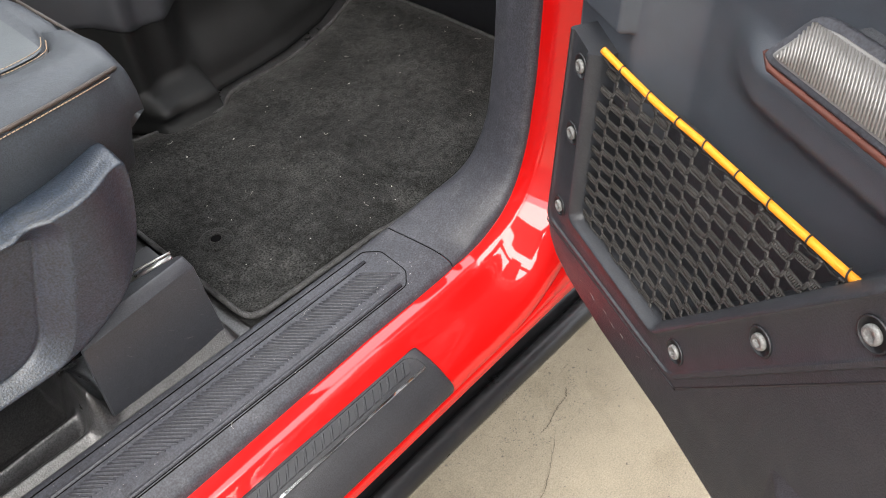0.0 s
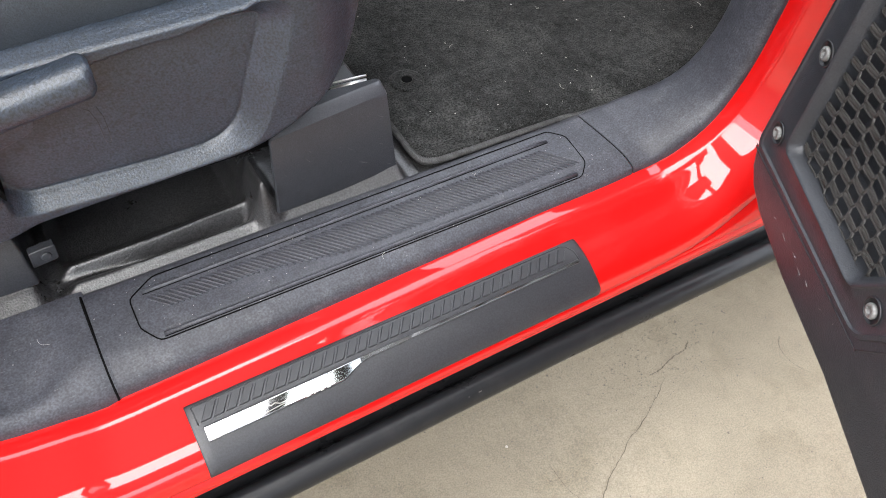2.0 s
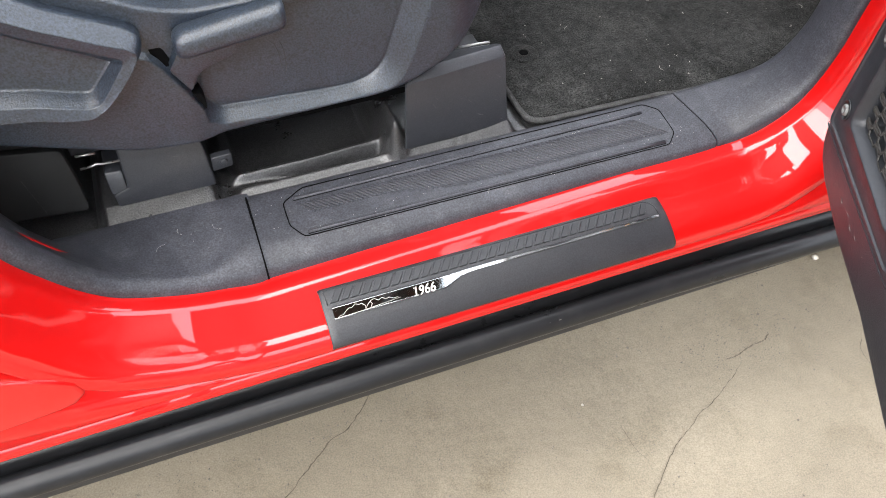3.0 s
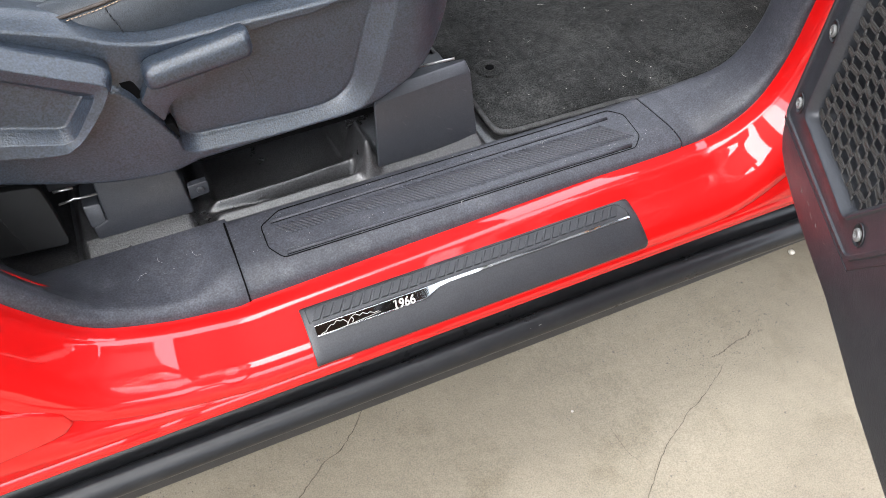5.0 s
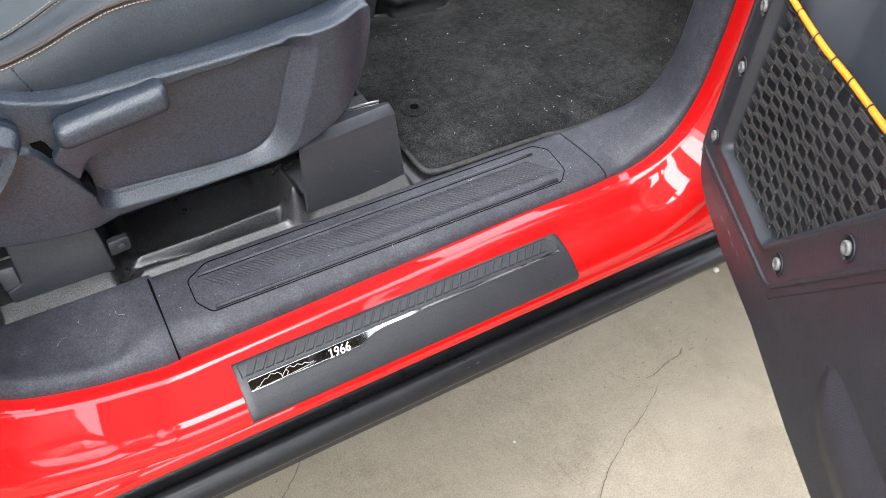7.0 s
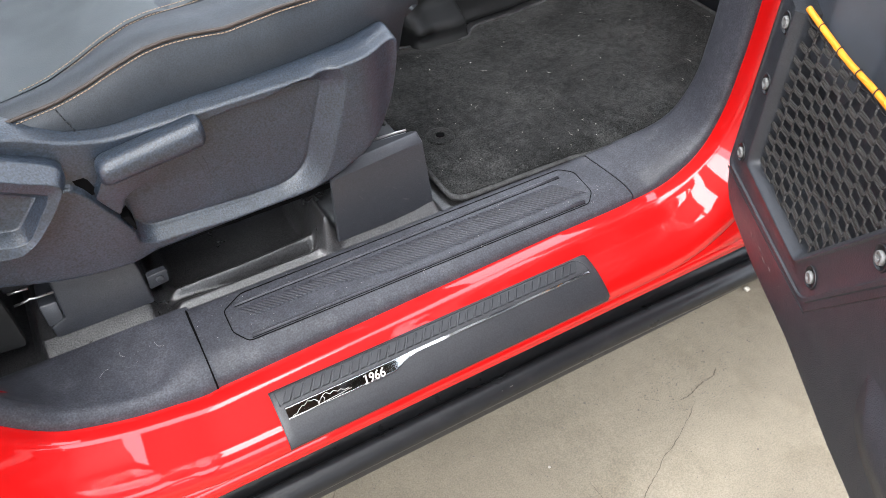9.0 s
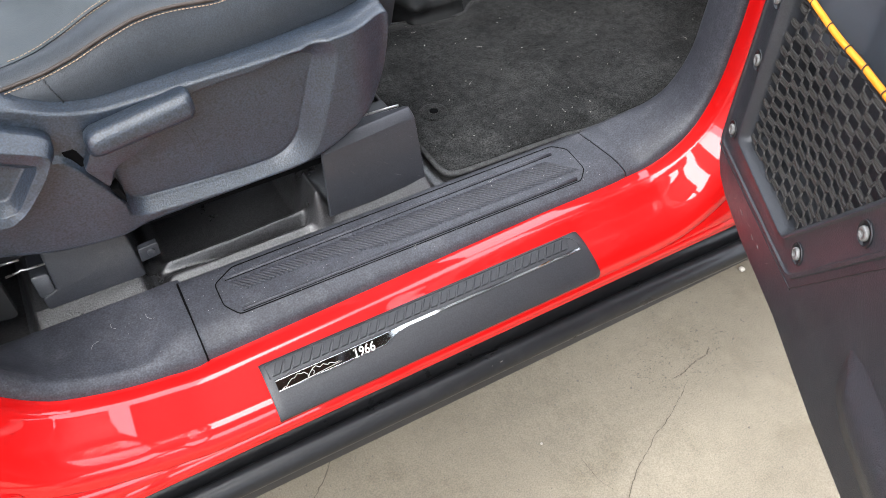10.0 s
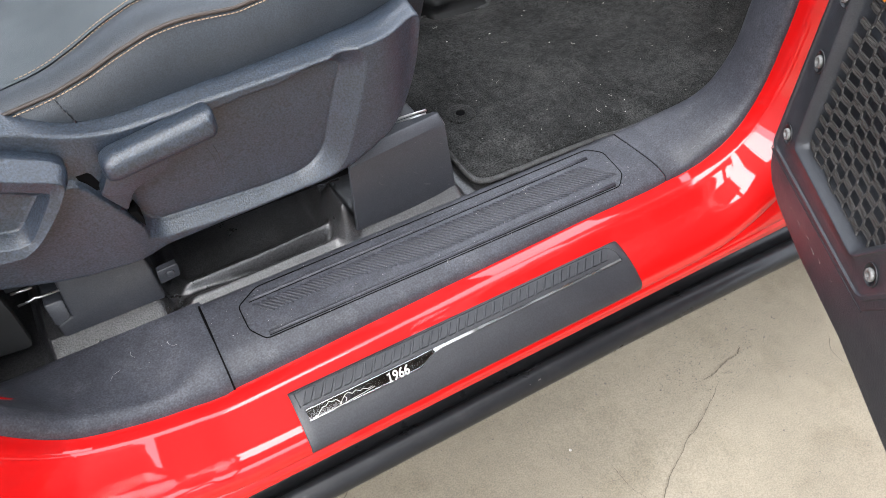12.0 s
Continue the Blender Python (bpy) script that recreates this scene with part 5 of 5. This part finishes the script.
for u in np.linspace(0.286, 0.625, 110):
    rows.append([tuple(dp(u, w, -0.0004 + 0.0085 * smooth(0.0, 0.036, inside(SWELL, u, w)))) for w in np.linspace(0.618, 0.724, 60)])
part("lining_bulge", grid("lining_bulge", rows), DOORP, door)

# upper lining: recessed behind the net, swelling out below the armrest
rows = []
for u in list(np.linspace(-0.030, 0.10, 66)) + list(np.linspace(0.106, 0.84, 90)):
    row = []
    for w in list(np.linspace(0.63, 0.83, 30)) + list(np.linspace(0.834, 0.90, 40)) + list(np.linspace(0.905, 1.13, 40)):
        swell = 0.022 * smooth(0.10, 0.17, u) * smooth(0.842, 0.872, w) * (1 - 0.6 * smooth(0.885, 0.905, w))
        shelf = 0.030 * smooth(0.95, 1.02, w) * smooth(0.05, 0.25, u)
        front = max(0.033 * (1 - smooth(0.045, 0.085, u)) * smooth(0.74, 0.80, w), 0.033 * (1 - smooth(-0.002, 0.020, u)))
        corner = 0.045 * (1 - smooth(0.044, 0.056, u)) * smooth(0.850, 0.857, w)
        row.append(tuple(dp(u, w, -0.053 + swell + shelf + max(front, corner))))
    rows.append(row)
solid(part("upper_lining", grid("upper_lining", rows), UPPER, door, "smooth dark upper door lining"), 0.004, 1.0)

# armrest with metal-look insert
rows = []
for k, u in enumerate(np.linspace(0.182, 0.78, 60)):
    g = smooth(0.182, 0.215, u)
    ring = []
    for a in np.linspace(0, 2 * math.pi, 30, endpoint=False):
        c, s = math.cos(a), math.sin(a)
        ring.append(tuple(dp(u, 0.918 + 0.006 * g + (0.006 + 0.010 * g) * math.copysign(abs(s) ** 0.6, s), -0.056 + (0.006 + 0.010 * g) * math.copysign(abs(c) ** 0.6, c))))
    rows.append(ring)
part("armrest", grid("armrest", rows, closed=True, caps=True), DOORP, door, "padded dark armrest")


def ap(a, b, h):
    """A point on the armrest's tilted inner face: a along, b up the slope."""
    return dp(a - 0.078, 0.9015 + b * 0.86, -0.0235 - b * 0.42 + h * 0.86) + Vector((0, 0, 0.42 * h))


face_line = rounded([(0.2490, 0.0030), (0.2500, 0.0075), (0.2635, 0.0345), (0.2720, 0.0385), (0.300, 0.0395), (0.74, 0.0395), (0.74, 0.001), (0.256, 0.001)], 0.004, 4)
part("insert_frame", prism("insert_frame", face_line, ap, -0.02, 0.004, 0.004, 4), SILL, door)
insert_line = rounded([(0.2555, 0.0060), (0.2570, 0.0095), (0.2660, 0.0270), (0.2720, 0.0320), (0.285, 0.0340), (0.73, 0.0340), (0.73, 0.0050), (0.262, 0.0050)], 0.003, 3)
insert = part("insert", prism("insert", insert_line, ap, 0.0, 0.0052, 0.0008, 2), GRILLE, door, "ribbed grey metal-look insert")
bits = []
for k in range(205):
    foot = 0.2600 + k * 0.0023
    lo, hi = 0.0062, 0.0322
    span = min(1.0, (foot - 0.2585) / 0.0205)
    if foot > 0.724:
        continue
    bits.append(tube_data([ap(foot, lo, 0.0052), ap(foot - 0.0125 * span, lo + (hi - lo) * span, 0.0052)], 0.0009, 5))
part("insert_ribbing", mesh_of("insert_ribbing", *joined(bits)), GRILLE, door, "", "stuff")
part("armrest_trim", tube("armrest_trim", [ap(a, b, 0.001) for a, b in curve_through([(0.2480, 0.0050), (0.2490, 0.0010), (0.256, -0.0010), (0.30, -0.0012), (0.50, -0.0012), (0.74, -0.0012)], 40)], 0.0022, 10), COPPER, door, "dark copper trim below the insert")

# bolts
for u, w in ((0.0155, 0.8168), (0.0130, 0.7540), (0.0050, 0.6697), (0.1950, 0.6855), (0.2590, 0.7710), (0.3160, 0.8420)):
    turn = 0.4 + u * 9
    ring = [[tuple(dp(u + r * math.cos(a), w + r * math.sin(a), n - 0.0010)) for a in np.linspace(0, 2 * math.pi, 32, endpoint=False)] for r, n in ((0.0102, 0.0020), (0.0097, 0.0030), (0.0091, 0.0032), (0.0086, 0.0024), (0.0082, 0.0006), (0.002, 0.0006))]
    seat_ring = part("bolt_recess", grid("bolt_recess", ring, closed=True, caps=True), DARK, door)
    head = []
    for r, n, star in ((0.0054, 0.0008, 0), (0.0056, 0.0032, 0), (0.0052, 0.0044, 0), (0.0043, 0.0048, 0), (0.0029, 0.0048, 1), (0.0027, 0.0026, 1), (0.0007, 0.0026, 0)):
        head.append([tuple(dp(u + r * (1 - 0.22 * star * (k % 4 == 0)) * math.cos(turn + 2 * math.pi * k / 24), w + r * (1 - 0.22 * star * (k % 4 == 0)) * math.sin(turn + 2 * math.pi * k / 24), n - 0.0010)) for k in range(24)])
    part("bolt", grid("bolt", head, closed=True, caps=True), BOLTM, door, "dull zinc star-socket bolt")

# stretch net: staggered long meshes, laddered cords along the rows, single cords between
PU, PW = 0.0165, 0.0137
NETP = [(0.026, 0.8215), (0.030, 0.665), (0.165, 0.663), (0.292, 0.8385)]


def mouth(u):
    """Height of the orange cord over the pocket."""
    return float(np.interp(u, [0.0, 0.034, 0.062, 0.098, 0.139, 0.172, 0.2025, 0.277, 0.30], [0.838, 0.836, 0.8285, 0.8255, 0.828, 0.8295, 0.8315, 0.8375, 0.8435]))


def net_point(u, w):
    d = max(0.0, inside(NETP, u, w))
    wob = 0.0010 * noise.noise((u * 70, w * 70, 0)), 0.0010 * noise.noise((u * 70, w * 70, 5))
    return dp(u + wob[0] + 0.006, min(w + wob[1] + 0.004, mouth(u) - 0.002), -0.008 - 0.004 * smooth(0, 0.05, d) - 0.007 * (1 - smooth(0.0, 0.05, mouth(u) - w)) + 0.0012 * noise.noise((u * 40, w * 40, 9)))


cords, ladders = [], []
for col in range(-1, 18):
    u0 = 0.024 + col * PU
    shift = PW / 2 if col % 2 else 0.0
    for row in range(-1, 15):
        w0 = 0.664 + row * PW + shift
        mid = (u0 + PU / 2, w0)
        if inside(NETP, *mid) > -0.006 and w0 + 0.008 < mouth(mid[0]):
            for dw in (-0.0023, 0.0023):
                cords.append(tube_data([net_point(u0 + PU * t, w0 + dw * min(1.0, (1 - abs(2 * t - 1)) * 5 + 0.25)) for t in np.linspace(0.02, 0.98, 7)], 0.00092, 5))
            for t in np.linspace(0.08, 0.92, 10):
                uu = u0 + PU * t
                ladders.append(tube_data([net_point(uu - 0.0005, w0 - 0.0023), net_point(uu + 0.0009, w0 + 0.0023)], 0.00056, 4))
        for side_u, k in ((u0, -1), (u0 + PU, 1)):
            for dw in (-PW / 4, PW / 4):
                a, b = (side_u, w0), (side_u, w0 + 2 * dw)
                if dw > 0 and k > 0 and inside(NETP, side_u, w0 + dw) > -0.002:
                    cords.append(tube_data([net_point(a[0] - 0.0010, a[1]), net_point(a[0], w0 + dw), net_point(b[0] + 0.0010, b[1])], 0.00092, 5))
                    for t in (0.2, 0.35, 0.5, 0.65, 0.8):
                        su, sw = a[0] - 0.0010 + 0.0020 * t, a[1] + (b[1] - a[1]) * t
                        ladders.append(tube_data([net_point(su - 0.0014, sw - 0.0004), net_point(su + 0.0014, sw + 0.0004)], 0.00062, 4))
                if dw < 0 and k > 0 and inside(NETP, side_u, w0 + dw) > -0.002:
                    cords.append(tube_data([net_point(a[0] - 0.0010, a[1]), net_point(a[0], w0 + dw), net_point(b[0] + 0.0010, b[1])], 0.00092, 5))
                    for t in (0.2, 0.35, 0.5, 0.65, 0.8):
                        su, sw = a[0] - 0.0010 + 0.0020 * t, a[1] + (b[1] - a[1]) * t
                        ladders.append(tube_data([net_point(su - 0.0014, sw - 0.0004), net_point(su + 0.0014, sw + 0.0004)], 0.00062, 4))
net = part("net", mesh_of("net", *joined(cords)), CORD, door, "dark elastic hexagonal pocket net")
part("net_lacing", mesh_of("net_lacing", *joined(ladders)), LACING, door, "", "stuff")
part("pocket_back", prism("pocket_back", [(0.02, 0.80), (0.02, 0.67), (0.19, 0.665), (0.29, 0.80)], dp, -0.052, -0.047), DOORP, door)

# orange cord along the pocket's mouth, with the net's lashing
line = curve_through([(0.033, 0.8385, -0.0055), (0.062, 0.8295, -0.0140), (0.098, 0.8262, -0.0180), (0.139, 0.8288, -0.0190), (0.172, 0.8302, -0.0195), (0.2025, 0.8322, -0.0190), (0.277, 0.8378, -0.0180), (0.294, 0.8430, -0.0155)], 60)
bungee = part("bungee", tube("bungee", [dp(*p) for p in line], 0.0027, 12), ORANGE, door, "bright orange elastic cord")
for k, t in enumerate(np.linspace(0.09, 0.95, 8)):
    u, w, n = [float(np.interp(t, np.linspace(0, 1, 60), line[:, j])) for j in range(3)]
    slope = 0.0045 if k % 2 else 0.0022
    pts = [dp(u + slope * (a / 3.14 - 1), w + 0.0033 * math.cos(a), n + 0.0033 * math.sin(a)) for a in np.linspace(-0.6, 3.9, 12)]
    part("lashing", tube("lashing", pts, 0.0006, 5), CORD, door)
part("lashing", tube("lashing", [dp(u, w - 0.0052 - 0.003 * abs(math.sin(k * 0.8)), n - 0.001) for k, (u, w, n) in enumerate(line)], 0.0009, 5), CORD, door)

# old scratches low on the lining
for u, w, du, dw in ((0.055, 0.622, 0.006, 0.003), (0.075, 0.625, 0.012, -0.002), (0.098, 0.628, 0.010, 0.001), (0.112, 0.6265, 0.012, -0.001), (0.128, 0.630, 0.008, -0.002), (0.155, 0.632, 0.005, 0.004), (0.03, 0.640, 0.004, -0.008), (0.175, 0.640, 0.001, 0.004)):
    part("scratch", tube("scratch", [dp(u, w, 0.0006), dp(u + du * 0.6, w + dw * 0.6, 0.0006)], 0.00020, 4), GRILLE if u > 0.05 else TRIM, door)
